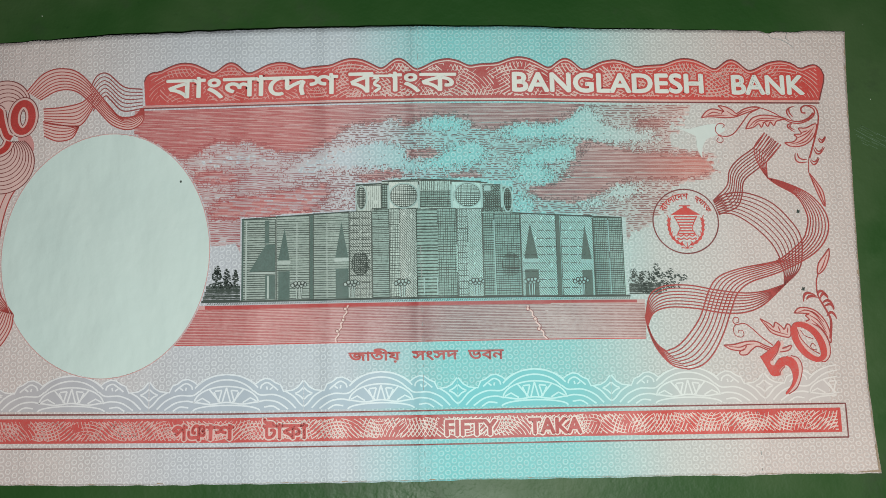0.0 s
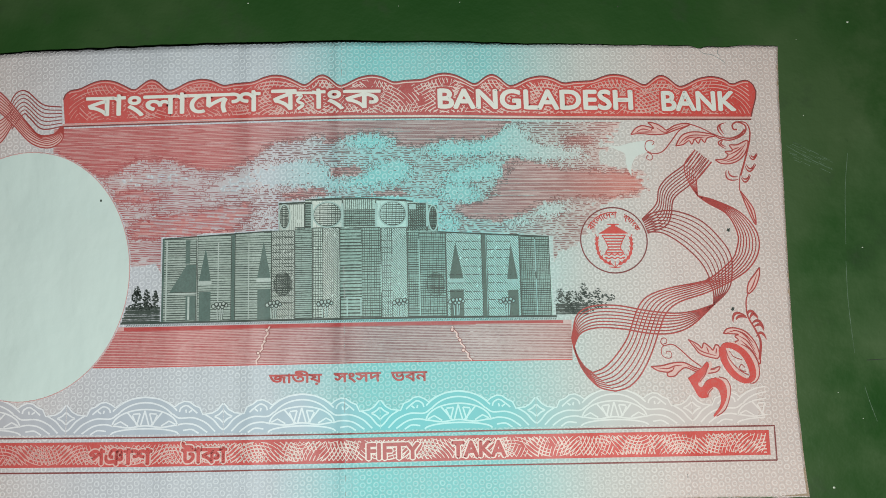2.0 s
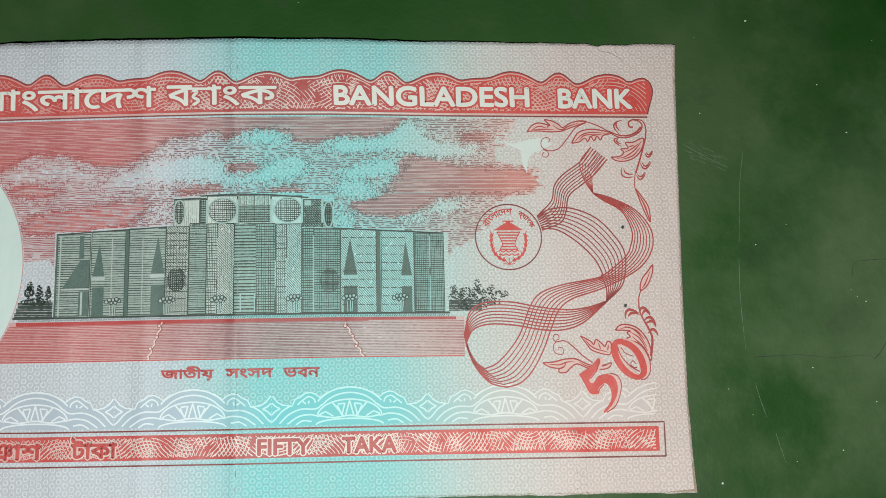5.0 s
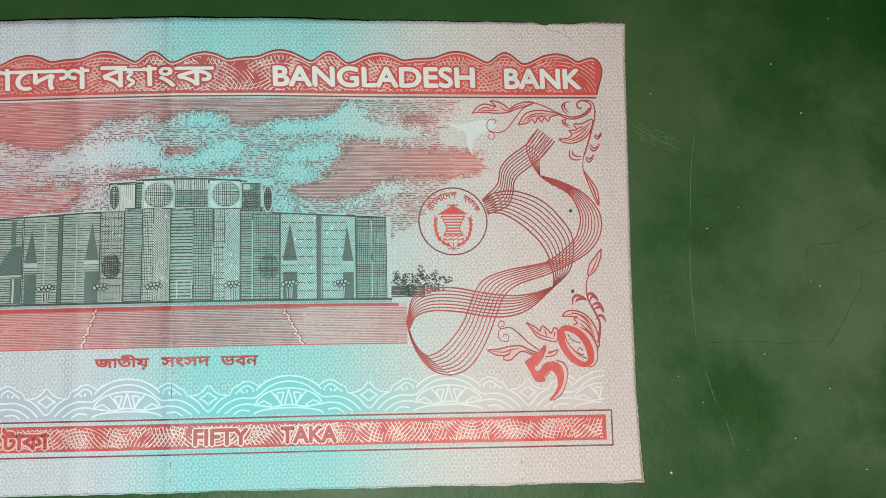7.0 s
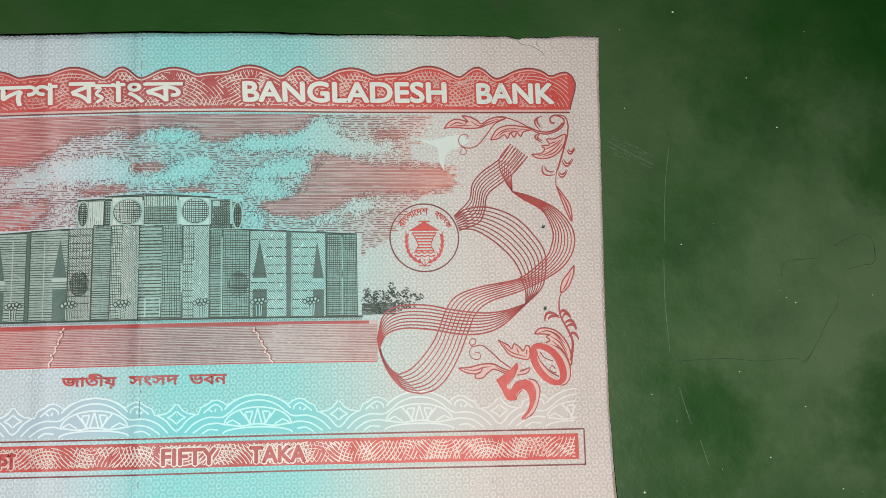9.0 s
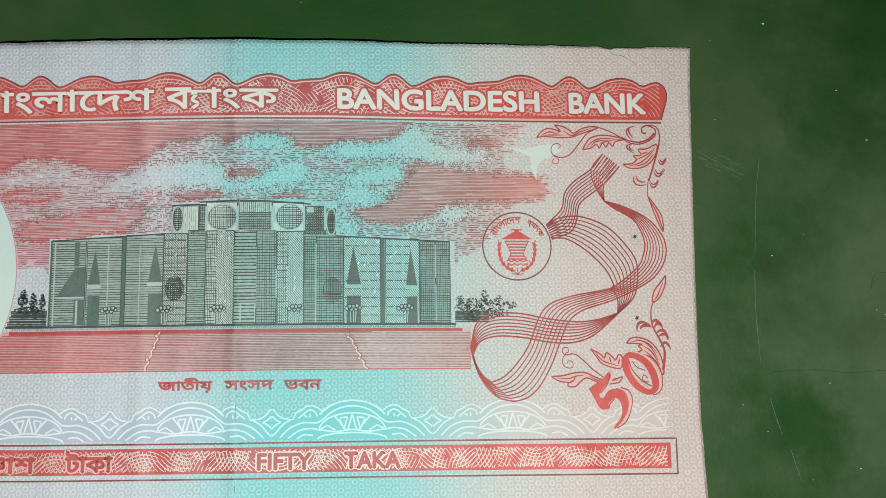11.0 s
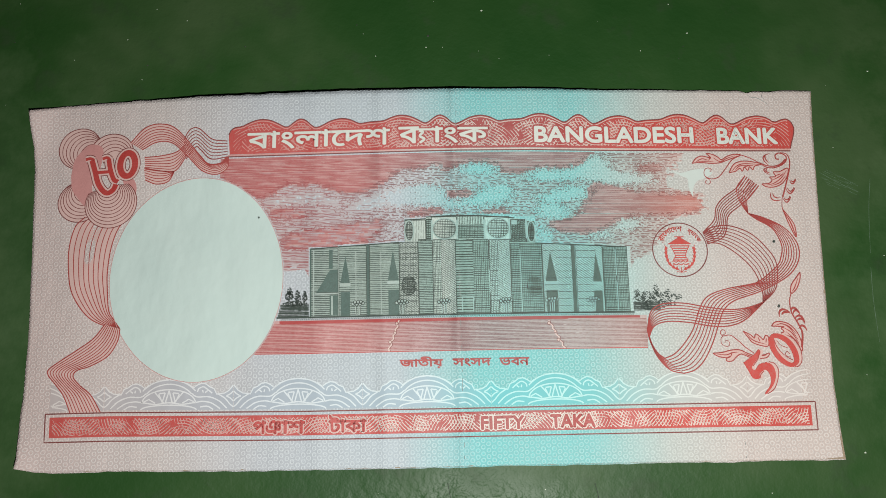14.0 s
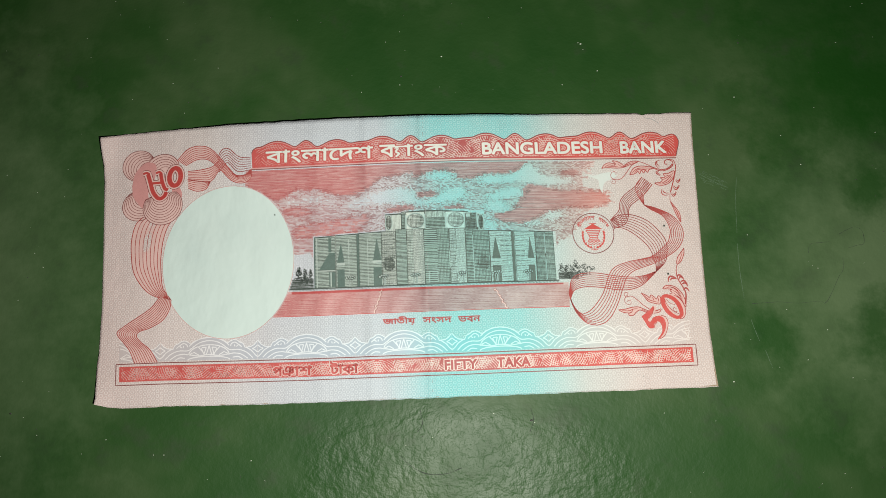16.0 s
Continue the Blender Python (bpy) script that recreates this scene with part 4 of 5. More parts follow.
# ---- plaza ----
KERB = split_ink_material("kerb_red_ink", [(0.0, (0.46, 0.045, 0.045)), (0.48, (0.42, 0.045, 0.048)), (0.58, (0.30, 0.05, 0.055)), (0.72, (0.34, 0.05, 0.052)), (1.0, (0.48, 0.05, 0.045))])
plaza = Ink(1).fill([(35.3, -36.1), (35.2, -41.3), *((-36.15 + 13.9 * math.sqrt(1 - ((v + 28.9) / 16.6) ** 2), v) for v in np.linspace(-41.3, -36.1, 12))], 0.1).lay("plaza", WASH, note, "red ruled forecourt")
Ink(1.7).engrave((-26.8, -41.3, 35.2, -36.4), 0.205, lambda u, v: 0.0 if oval(u, v) < 1.012 else 0.46 + 0.10 * math.sin(u * 0.2) - 0.10 * (u > 22) + 0.25 * noise.noise((u * 2, v * 6, 4)), seg=0.2).lay("ruled_ground", SKY_RED, plaza, stuff=True)
Ink(2).fill([(-22.9, -36.62), (34.2, -36.56), (34.2, -36.14), (-22.9, -36.14)], 0.1).lay("kerb_line", KERB, plaza)
Ink(2).strip([(-26.7 + 61.8 * i / 60, -41.25) for i in range(61)], 0.14).lay("edge_line", BAND_RED, plaza)
ticks = Ink(2)
for i in range(190):
    ticks.strip([(-22.6 + i * 0.295, -36.04), (-22.42 + i * 0.295, -35.80)], 0.085)
ticks.lay("verge_hatching", SLATE, plaza, stuff=True)
for (u0, v0), (u1, v1) in (((-4.0, -36.4), (-5.8, -41.2)), ((19.7, -36.8), (22.0, -41.2))):
    path = [(u0 + (u1 - u0) * i / 10 + 0.13 * (-1) ** i * (i > 0), v0 + (v1 - v0) * i / 10) for i in range(11)]
    k = Ink(2.6).strip(path, 0.17)
    for i in (1, 4, 7):
        k.fill(arc(path[i][0] - 0.1, path[i][1], 0.24, 0.24, n=12), 0.1)
    k.lay("path_chain", PALE_LINE, plaza, stuff=True)
    k = Ink(3)
    for i in (1, 4, 7):
        k.strip(arc(path[i][0] - 0.1, path[i][1], 0.22, 0.22, n=12), 0.08)
    k.strip([(u + 0.2, v) for u, v in path], 0.07).lay("path_outline", LINE, plaza, stuff=True)
Ink(2).text("জাতীয়", -4.0, -43.9, 6.7, 1.75, bold=0.12).lay("caption", BAND_RED, note, "dark red lettering")
Ink(2).text("সংসদ", 4.3, -43.7, 6.0, 1.15, bold=0.12).lay("caption", BAND_RED, note, "dark red lettering")
Ink(2).text("ভবন", 11.7, -43.7, 4.6, 1.15, bold=0.12).lay("caption", BAND_RED, note, "dark red lettering")

# ---- pale lace along the foot ----
PROFILE = [(0, -45.05), (1.6, -45.25), (2.9, -45.75), (3.8, -46.35), (4.3, -45.95), (5.0, -45.65), (5.7, -45.75), (6.3, -46.2), (7.0, -46.5), (7.4, -47.35), (8.6, -47.2), (9.3, -46.8), (9.95, -46.0)]


def lace_repeat(c, lo, hi):
    """One repeat of the lace, centred on c and clipped to lo..hi."""
    def clip(pts):
        return [(c + x, v) for x, v in pts if lo <= c + x <= hi]

    ground, k = Ink(1), Ink(1.6)
    outline = [(-x, v) for x, v in reversed(PROFILE)] + PROFILE[1:]
    body = clip(outline)
    if len(body) > 2:
        ground.fill([(body[0][0], -49.75), (body[-1][0], -49.75), *reversed(body)], 0.12)
    lines = [outline]
    for ru, rv in ((5.2, 4.6), (4.4, 3.9)):
        lines.append([(ru * math.cos(radians(a)), -49.65 + rv * math.sin(radians(a))) for a in range(38, 143, 4)])
    lines.append([(4.15 * math.cos(radians(a)), -48.75 + 2.15 * math.sin(radians(a))) for a in range(0, 181, 6)])
    lines.append([(4.3 * math.cos(radians(a)), -49.75 + 0.75 * math.sin(radians(a))) for a in range(0, 181, 9)])
    lines.append([(x, -48.75 + 0.12 * math.cos(x * 1.5)) for x in np.linspace(-4.2, 4.2, 25)])
    for s in (-1, 1):
        lines += [[(s * x, v) for x, v in spline(q, 6)] for q in (
            [(3.5, -47.2), (4.4, -47.75), (6.2, -47.75), (7.8, -48.4), (9.0, -49.5)],
            [(4.2, -48.6), (5.2, -48.45), (6.6, -48.7), (8.0, -49.6)],
            [(4.9, -49.3), (6.0, -49.2), (6.9, -49.7)],
            [(4.4, -47.0), (4.6, -46.5), (5.3, -46.2), (6.1, -46.7), (6.7, -47.2)],
            [(5.3, -47.1), (5.2, -46.7)], [(5.6, -47.1), (6.0, -46.8)],
            [(7.6, -47.3), (8.7, -48.0), (9.5, -48.9), (10, -49.3)],
            [(8.9, -47.65), (9.5, -47.35), (9.98, -46.9)], [(8.9, -47.65), (9.5, -47.95), (9.98, -48.4)])]
        lines += [[(s * 0.55, -48.7), (0, -46.75)], [(s * 0.75, -48.7), (s * 2.2, -47.0)], [(s * 1.0, -48.5), (s * 0.6, -47.1)], [(s * 0.6, -47.1), (s * 1.5, -47.2)], [(s * 1.0, -48.6), (s * 1.6, -47.3)], [(s * 2.1, -48.7), (s * 3.1, -48.1), (s * 3.9, -48.5)]]
    for q in lines:
        q = clip(q)
        if len(q) > 1:
            k.strip(q, 0.20)
    if ground.f:
        ground.lay("lace_ground", LACE_GROUND, lace, stuff=True)
    k.lay("lace_pattern", LACE, lace, stuff=True)


lace = tagged(new("lace_border"), "pale lace border under-print")
lace.parent = note
for i in range(-3, 4):
    lace_repeat(0.15 + 20.05 * i, -58.5, 60.2)

# ---- bottom band ----
FOOT_NET = split_ink_material("pale_foot_net_ink", [(0.0, (0.64, 0.34, 0.32)), (0.30, (0.66, 0.40, 0.38)), (0.45, (0.68, 0.56, 0.53)), (0.60, (0.70, 0.66, 0.62)), (0.75, (0.74, 0.60, 0.55)), (1.0, (0.74, 0.54, 0.49))], amount=0.3)
frame_band = Ink(1).fill(rect(-58.3, -53.75, 59.95, -50.65), 0.12).lay("bottom_band", BAND_RED, note, "red framed band with lathe pattern")
Ink(1).strip([(-59 + 119.7 * i / 120, -50.12) for i in range(121)] + [(60.7, -50.12 - 4.3 * i / 5) for i in range(1, 6)] + [(60.7 - 119.7 * i / 120, -54.42) for i in range(121)] + [(-59, -54.42 + 4.3 * i / 5) for i in range(1, 6)], 0.19).lay("frame_line", LINE, frame_band)
fan_net([(-59.5 + 5.4 * i, -50.0 if i % 2 else -54.4) for i in range(23)], (1.0, 8.2), 0.41, -57.9, 59.5, -53.45, lambda u: -50.95, 7.6, 0.135, 1.3).lay("lathe_pattern", FOOT_NET, frame_band, stuff=True)
for body, u, v, w, h in (("FIFTY", 8.5, -53.35, 6.6, 1.9), ("TAKA", 19.3, -53.3, 6.8, 1.9), ("প", -26.8, -53.4, 1.9, 1.9), ("ঞ", -24.8, -53.45, 2.2, 1.95), ("াশ", -22.4, -53.4, 3.5, 1.9), ("টাকা", -15.1, -53.35, 5.7, 2.5)):
    Ink(3).text(body, u, v, w, h, bold=0.56, step=0.08).lay("letter_halo", FOOT_NET, frame_band)
    Ink(4).text(body, u, v, w, h, bold=0.22).lay("lettering", BAND_RED, frame_band, "red lettering")


# ---- ribbons of fine lines ----
def even(pts, n):
    """n + 1 points at even steps along a line."""
    d = [0.0]
    for a, b in zip(pts, pts[1:]):
        d.append(d[-1] + (Vector(b) - Vector(a)).length)
    t = np.linspace(0, d[-1], n + 1)
    return list(zip(np.interp(t, d, [p[0] for p in pts]), np.interp(t, d, [p[1] for p in pts])))


def ribbon(a, b, parent, lines=8, thick=0.13, layer=2.0, wash=False, ink=None):
    """A ribbon ruled with fine lines between two edge curves."""
    a, b = even(spline(a), 60), even(spline(b), 60)
    k = Ink(layer)
    for i in range(lines):
        t = i / (lines - 1)
        k.strip([(p[0] + (q[0] - p[0]) * t, p[1] + (q[1] - p[1]) * t) for p, q in zip(a, b)], thick * (1.35 if i in (0, lines - 1) else 1.0))
    ob = k.lay("ribbon", ink or THIN_RED, parent, "ribbon of fine parallel red lines", stuff=True)
    if wash:
        g = Ink(layer - 0.5)
        for p, q in zip(a, b):
            g.v += [p, q]
        g.f = [(2 * j, 2 * j + 2, 2 * j + 3, 2 * j + 1) for j in range(60)]
        g.lay("ribbon_tint", PALE_PINK, ob)
    return ob


THIN_RED = ink_material("fine_line_red", (0.40, 0.042, 0.036), 0.55)
PALE_PINK = ink_material("pale_pink_ink", (0.66, 0.43, 0.41), 0.7, 0.15, 0.8)
KNOT = ink_material("rose_knot_ink", (0.58, 0.25, 0.245), 0.65, 0.2, 0.75)
ribbon([(53.0, -13.2), (51.5, -15.2), (49.1, -17.0), (47.8, -18.6), (47.3, -20.7), (45.3, -22.8)], [(55.1, -14.9), (53.3, -17.0), (51.7, -18.3), (49.7, -20.0), (49.2, -22.2), (48.4, -23.7), (45.9, -24.7)], note, ink=RIBBON_RED)
ribbon([(53.0, -13.2), (51.5, -15.1), (51.5, -16.7), (52.1, -18.3), (52.9, -19.6)], [(55.1, -14.9), (53.2, -17.0), (52.9, -17.7), (52.9, -18.8), (52.9, -19.6)], note, 7, 0.10, 2.3)
ribbon([(45.3, -22.9), (46.9, -21.9), (49.8, -21.7), (53.2, -23.1), (55.8, -25.9), (56.8, -28.1), (56.6, -31.0), (55.9, -32.6), (54.1, -34.3)], [(45.9, -24.5), (48.0, -24.7), (50.5, -26.3), (52.7, -28.6), (53.7, -30.7), (53.5, -30.8), (54.1, -32.6), (54.0, -34.4)], note, layer=2.6, ink=RIBBON_RED)
ribbon([(52.9, -19.6), (55.3, -20.3), (58.4, -21.9), (60.3, -24.3), (60.6, -26.7), (59.5, -29.0), (57.4, -30.7), (53.5, -32.6), (49.6, -33.9), (47.7, -35.4), (46.7, -37.6), (45.4, -40.8), (43.9, -43.4), (42.3, -44.9), (40.5, -45.4)], [(52.9, -19.6), (54.2, -20.6), (56.7, -22.2), (57.9, -24.9), (57.6, -26.9), (56.8, -28.4), (54.0, -30.7), (52.4, -31.3), (48.2, -32.1), (45.3, -33.2), (43.9, -35.0), (42.5, -38.5), (40.8, -40.9), (39.2, -42.4), (37.7, -43.0)], note, layer=3.0, wash=False)
ribbon([(35.2, -38.6), (36.0, -35.6), (37.9, -34.4), (41.3, -34.3), (45.1, -35.0), (48.8, -35.4), (51.5, -35.1), (54.0, -34.3)], [(35.4, -39.7), (36.4, -37.9), (38.6, -37.2), (42.0, -37.4), (45.4, -38.0), (48.4, -38.0), (51.0, -37.0), (54.0, -34.4)], note, layer=3.3)
ribbon([(40.5, -45.4), (38.4, -44.8), (36.6, -42.8), (35.6, -40.4), (35.2, -38.4)], [(37.7, -43.0), (36.7, -42.2), (35.9, -40.9), (35.5, -39.6), (35.3, -38.4)], note, layer=3.0)

# left-hand ribbons
ribbon([(-32.1, -6.2), (-34.6, -5.7), (-36.9, -3.7), (-38.3, -3.9), (-39.2, -5.6)], [(-31.9, -8.9), (-34.6, -9.1), (-36.4, -7.4), (-37.2, -6.9), (-38.7, -8.9)], note, 7, ink=RIBBON_RED)
ribbon([(-31.8, -8.9), (-31.9, -10.8), (-33.6, -11.8), (-36.0, -11.0), (-38.5, -8.3), (-41.0, -6.0), (-43.5, -5.7), (-45.9, -6.9)], [(-32.1, -8.9), (-33.0, -9.9), (-35.0, -9.9), (-36.6, -8.2), (-40.4, -3.7), (-43.1, -2.6), (-45.6, -3.2), (-47.8, -5.6)], note, 8, wash=True, layer=2.6)
ribbon([(-45.4, -8.2), (-42.8, -8.1), (-40.3, -7.6), (-38.9, -6.4)], [(-45.2, -10.2), (-42.7, -10.7), (-40.3, -10.8), (-38.6, -8.3)], note, 7, wash=True)
ribbon([(-45.4, -10.0), (-43.5, -10.5), (-41.9, -10.8), (-40.5, -10.9)], [(-45.1, -12.1), (-43.3, -12.9), (-41.4, -12.6), (-40.5, -11.1)], note, 6, wash=True)
ribbon([(-54.4, -17.8), (-55.9, -19.4), (-56.7, -23.0), (-56.6, -26.8), (-56.0, -30.2), (-54.5, -33.0), (-52.7, -35.0), (-50.4, -36.2), (-48.0, -36.8)], [(-47.2, -17.9), (-49.0, -20.2), (-50.0, -23.4), (-50.4, -27.2), (-50.3, -30.0), (-49.9, -33.7), (-49.1, -35.2), (-48.0, -36.8)], note, 9, wash=True, layer=1.2)
ribbon([(-50.4, -36.0), (-52.1, -38.2), (-54.6, -40.0), (-57.2, -41.7), (-58.9, -43.0), (-58.9, -43.9), (-57.8, -45.3), (-56.4, -47.2), (-55.2, -50.0)], [(-48.0, -36.8), (-48.3, -38.8), (-49.7, -41.1), (-52.3, -42.6), (-54.5, -43.3), (-55.0, -44.3), (-53.9, -45.7), (-52.1, -47.3), (-50.5, -50.0)], note, 10, wash=True, layer=2.6)

# ---- rosette with the Bengali numeral ----
rosette = tagged(new("rosette"), "knotted rosette of fine red loops behind the numeral")
rosette.parent = note


def loops(cu, cv, r, du, dv, a0, a1, layer, rings, shrink):
    """One lobe of the knot: rings that shrink towards one side."""
    k = Ink(layer)
    for i in range(rings):
        t, q = i / rings, r * (1 - shrink * i / rings)
        k.strip(arc(cu + du * t, cv + dv * t, q, q, a0, a1, 44), 0.14 if i == 0 else 0.11)
    k.lay("loop", LINE, rosette, stuff=True)
    Ink(layer - 0.4).fill(arc(cu, cv, r, r, a0, a1, 44), 0.2).lay("loop_tint", PALE_PINK, rosette)


loops(-55.9, -5.9, 3.4, 2.6, -1.6, 20, 262, 1.2, 8, 0.62)
loops(-55.4, -15.1, 3.5, 1.2, 2.4, 112, 318, 1.4, 8, 0.6)
loops(-50.8, -7.4, 3.6, 0.6, -1.2, -10, 190, 2.0, 6, 0.62)
Ink(1.9).fill(arc(-48.6, -13.6, 2.2, 2.6, -60, 100, 20), 0.15).lay("knot_shade", KNOT, rosette, stuff=True)
Ink(2.2).fill([tuple(p) for p in spline([(-57.1, -10.5), (-56.7, -7.9), (-55.5, -6.2), (-54.1, -5.3), (-52.2, -6.2), (-52.5, -9.7), (-53.6, -12.5), (-53.2, -14.7), (-54.5, -15.9), (-55.9, -14.3), (-56.8, -12.8), (-57.1, -10.5)], 5)], 0.12).lay("knot_body", KNOT, rosette, "solid rose-pink knot", stuff=True)
loops(-50.4, -15.8, 4.15, -0.7, 2.6, 150, 412, 2.8, 10, 0.78)
for layer, extra, mat in ((3.6, 0.80, LINE), (4.0, 0.56, PALE_PINK), (4.5, 0.0, DEEP)):
    k = Ink(layer).strip(spline([(-53.9, -8.0), (-53.3, -10.0), (-52.7, -12.1), (-51.8, -13.5), (-51.0, -13.9), (-50.2, -13.4), (-49.8, -12.5)]), 0.85 + extra).strip(spline([(-53.1, -10.2), (-52.0, -10.2), (-50.9, -10.2)]), 0.55 + extra)
    k.strip(spline([(-54.9, -7.8), (-54.2, -7.7), (-53.6, -8.0)]), 0.5 + extra).strip(spline([(-52.2, -7.9), (-51.5, -7.75), (-51.0, -8.2)]), 0.5 + extra).strip(spline([(-51.2, -8.1), (-50.8, -10.0), (-50.2, -11.6), (-49.5, -12.1)]), 0.75 + extra)
    k.strip(arc(-48.1, -9.2, 1.2, 2.0, n=36), 1.0 + extra, closed=True).lay("numeral", mat, rosette, "deep red Bengali numeral fifty")


# ---- floral sprays, numeral fifty, seal ----
BLADE = ink_material("leaf_tint", (0.68, 0.44, 0.41), 0.65, 0.3, 0.75)


def leaf(pts, parent, veins=()):
    """A leaf: an inked outline round a lightly tinted blade, with engraved veins."""
    loop = [tuple(p) for p in spline([*pts, pts[0]], 4)]
    Ink(2).fill(loop, 0.1, piece=0.2).lay("blade", BLADE, parent, stuff=True)
    k = Ink(2.5).strip(loop, 0.17)
    for q in veins:
        k.strip(spline(q, 6), lambda s: 0.06 + 0.11 * math.sin(s * 3.14))
    return k.lay("leaf", THIN_RED, parent, stuff=True)


def stem(pts, parent, w0=0.10, w1=0.22):
    return Ink(2.7).strip(spline(pts, 8), lambda q: w0 + (w1 - w0) * q).lay("stem", THIN_RED, parent)


def crescent(pts, parent, w=0.30):
    """A small curved bud, pointed at both ends; runs through the middle of its points."""
    (a, b), (p, q) = pts[0], pts[-1]
    mid = [sum(x) / max(1, len(pts) - 2) for x in zip(*pts[1:-1])]
    m, n = 2 * mid[0] - (a + p) / 2, 2 * mid[1] - (b + q) / 2
    curve = [((1 - t) ** 2 * a + 2 * t * (1 - t) * m + t * t * p, (1 - t) ** 2 * b + 2 * t * (1 - t) * n + t * t * q) for t in np.linspace(0, 1, 15)]
    return Ink(2.7).strip(curve, lambda s: 0.06 + w * math.sin(min(1.0, s) * 3.14) ** 0.8).lay("bud", THIN_RED, parent)


spray = tagged(new("floral_spray"), "red scrolling leaf spray in the upper corner")
spray.parent = note
leaf([(44.47, -11.10), (45.12, -10.27), (46.00, -9.85), (46.99, -10.01), (47.60, -10.21), (47.25, -9.75), (46.89, -9.38), (47.88, -9.54), (48.73, -10.00), (49.34, -10.46), (50.35, -9.86), (51.61, -9.52), (52.60, -9.65), (51.59, -10.04), (50.33, -10.51), (49.07, -10.98), (47.57, -11.09), (46.09, -10.97), (45.09, -10.99)], spray, ([(45.10, -10.84), (46.11, -10.32), (47.22, -10.57)], [(47.22, -10.57), (47.40, -10.26), (47.60, -10.21)], [(47.98, -10.13), (49.08, -10.77), (50.21, -10.25), (51.60, -9.78)], [(45.35, -10.79), (46.59, -10.73), (48.08, -10.73)]))
leaf([(50.44, -12.68), (50.90, -11.80), (51.55, -11.08), (52.81, -10.71), (54.30, -10.81), (55.90, -11.22), (54.76, -11.54), (54.36, -12.19), (53.89, -11.67), (53.49, -12.32), (53.06, -11.75), (52.61, -12.45), (52.26, -11.93), (51.49, -12.45)], spray, ([(50.87, -12.45), (51.78, -11.54), (53.04, -11.15), (55.52, -11.28)], [(51.51, -12.19), (52.28, -11.54), (53.77, -11.41)], [(52.76, -11.80), (53.52, -11.54), (54.52, -11.41)]))
leaf([(55.62, -14.63), (56.87, -14.50), (57.39, -13.91), (57.04, -13.47), (58.04, -13.34), (57.70, -12.57), (58.70, -12.52), (59.97, -11.92), (60.20, -12.31), (59.76, -13.60), (58.84, -14.63), (57.58, -15.15), (56.34, -15.10)], spray, ([(56.35, -14.84), (57.61, -14.50), (58.89, -13.60), (59.90, -12.31)], [(57.39, -13.99), (58.66, -13.34), (59.44, -12.70)], [(58.04, -13.21), (58.93, -12.88)], [(57.09, -14.94), (58.61, -14.38), (59.66, -13.21)]))
stem([(47.22, -12.58), (47.53, -12.20), (47.17, -11.89), (46.55, -12.07), (46.28, -12.72), (46.50, -13.36), (47.48, -13.77), (48.73, -13.35), (50.03, -11.80), (51.07, -10.51), (52.35, -9.81)], spray, 0.09, 0.16)
stem([(46.55, -13.56), (47.13, -13.92), (47.21, -14.43), (46.78, -14.66), (46.37, -14.33), (46.63, -13.92)], spray, 0.09, 0.09)
stem([(51.61, -9.57), (52.60, -9.65), (54.07, -10.19), (55.53, -11.02), (56.50, -11.66), (57.73, -11.87), (59.00, -11.48), (59.91, -10.75), (60.07, -9.97), (59.59, -9.50), (58.85, -9.32), (58.28, -9.71), (58.36, -10.28), (58.85, -10.39)], spray, 0.14, 0.22)
stem([(59.11, -9.24), (60.10, -9.44), (60.55, -10.36), (60.48, -11.66), (60.03, -13.34), (59.44, -15.15), (58.86, -16.82)], spray, 0.14, 0.24)
stem([(55.54, -10.97), (56.76, -11.48), (58.00, -11.58), (59.14, -11.14), (59.93, -10.36)], spray, 0.14, 0.26)
for q in ([(57.40, -9.40), (56.39, -9.72), (56.15, -10.50), (56.96, -11.40)], [(56.85, -9.51), (56.57, -10.11), (57.08, -11.01)], [(57.04, -11.82), (56.19, -11.92), (56.21, -12.62), (57.13, -13.09)], [(56.78, -12.00), (56.56, -12.41), (57.14, -12.78)], [(60.24, -13.99), (60.73, -14.58), (61.35, -13.75)], [(60.42, -13.91), (60.80, -14.25), (61.23, -13.70)], [(59.55, -15.41), (60.15, -16.23), (61.07, -15.23)], [(59.75, -15.28), (60.27, -15.87), (60.88, -15.15)], [(56.99, -16.05), (57.13, -17.28), (58.51, -17.36)], [(57.29, -16.12), (57.55, -16.84), (58.53, -17.00)], [(58.92, -17.10), (59.49, -17.72), (60.20, -16.77)], [(59.03, -16.97), (59.58, -17.31), (60.06, -16.64)]):
    crescent(q, spray, 0.15)
stem([(58.8, -16.7), (58.6, -18.1), (58.7, -19.2), (59.5, -20.7), (60.4, -23.4)], spray, 0.10, 0.16)
leaf([(58.7, -19.0), (59.4, -20.0), (60.3, -21.6), (60.4, -23.6), (59.8, -22.4), (59.1, -20.4)], spray, ([(58.9, -19.5), (59.8, -21.3), (60.3, -23.1)],))

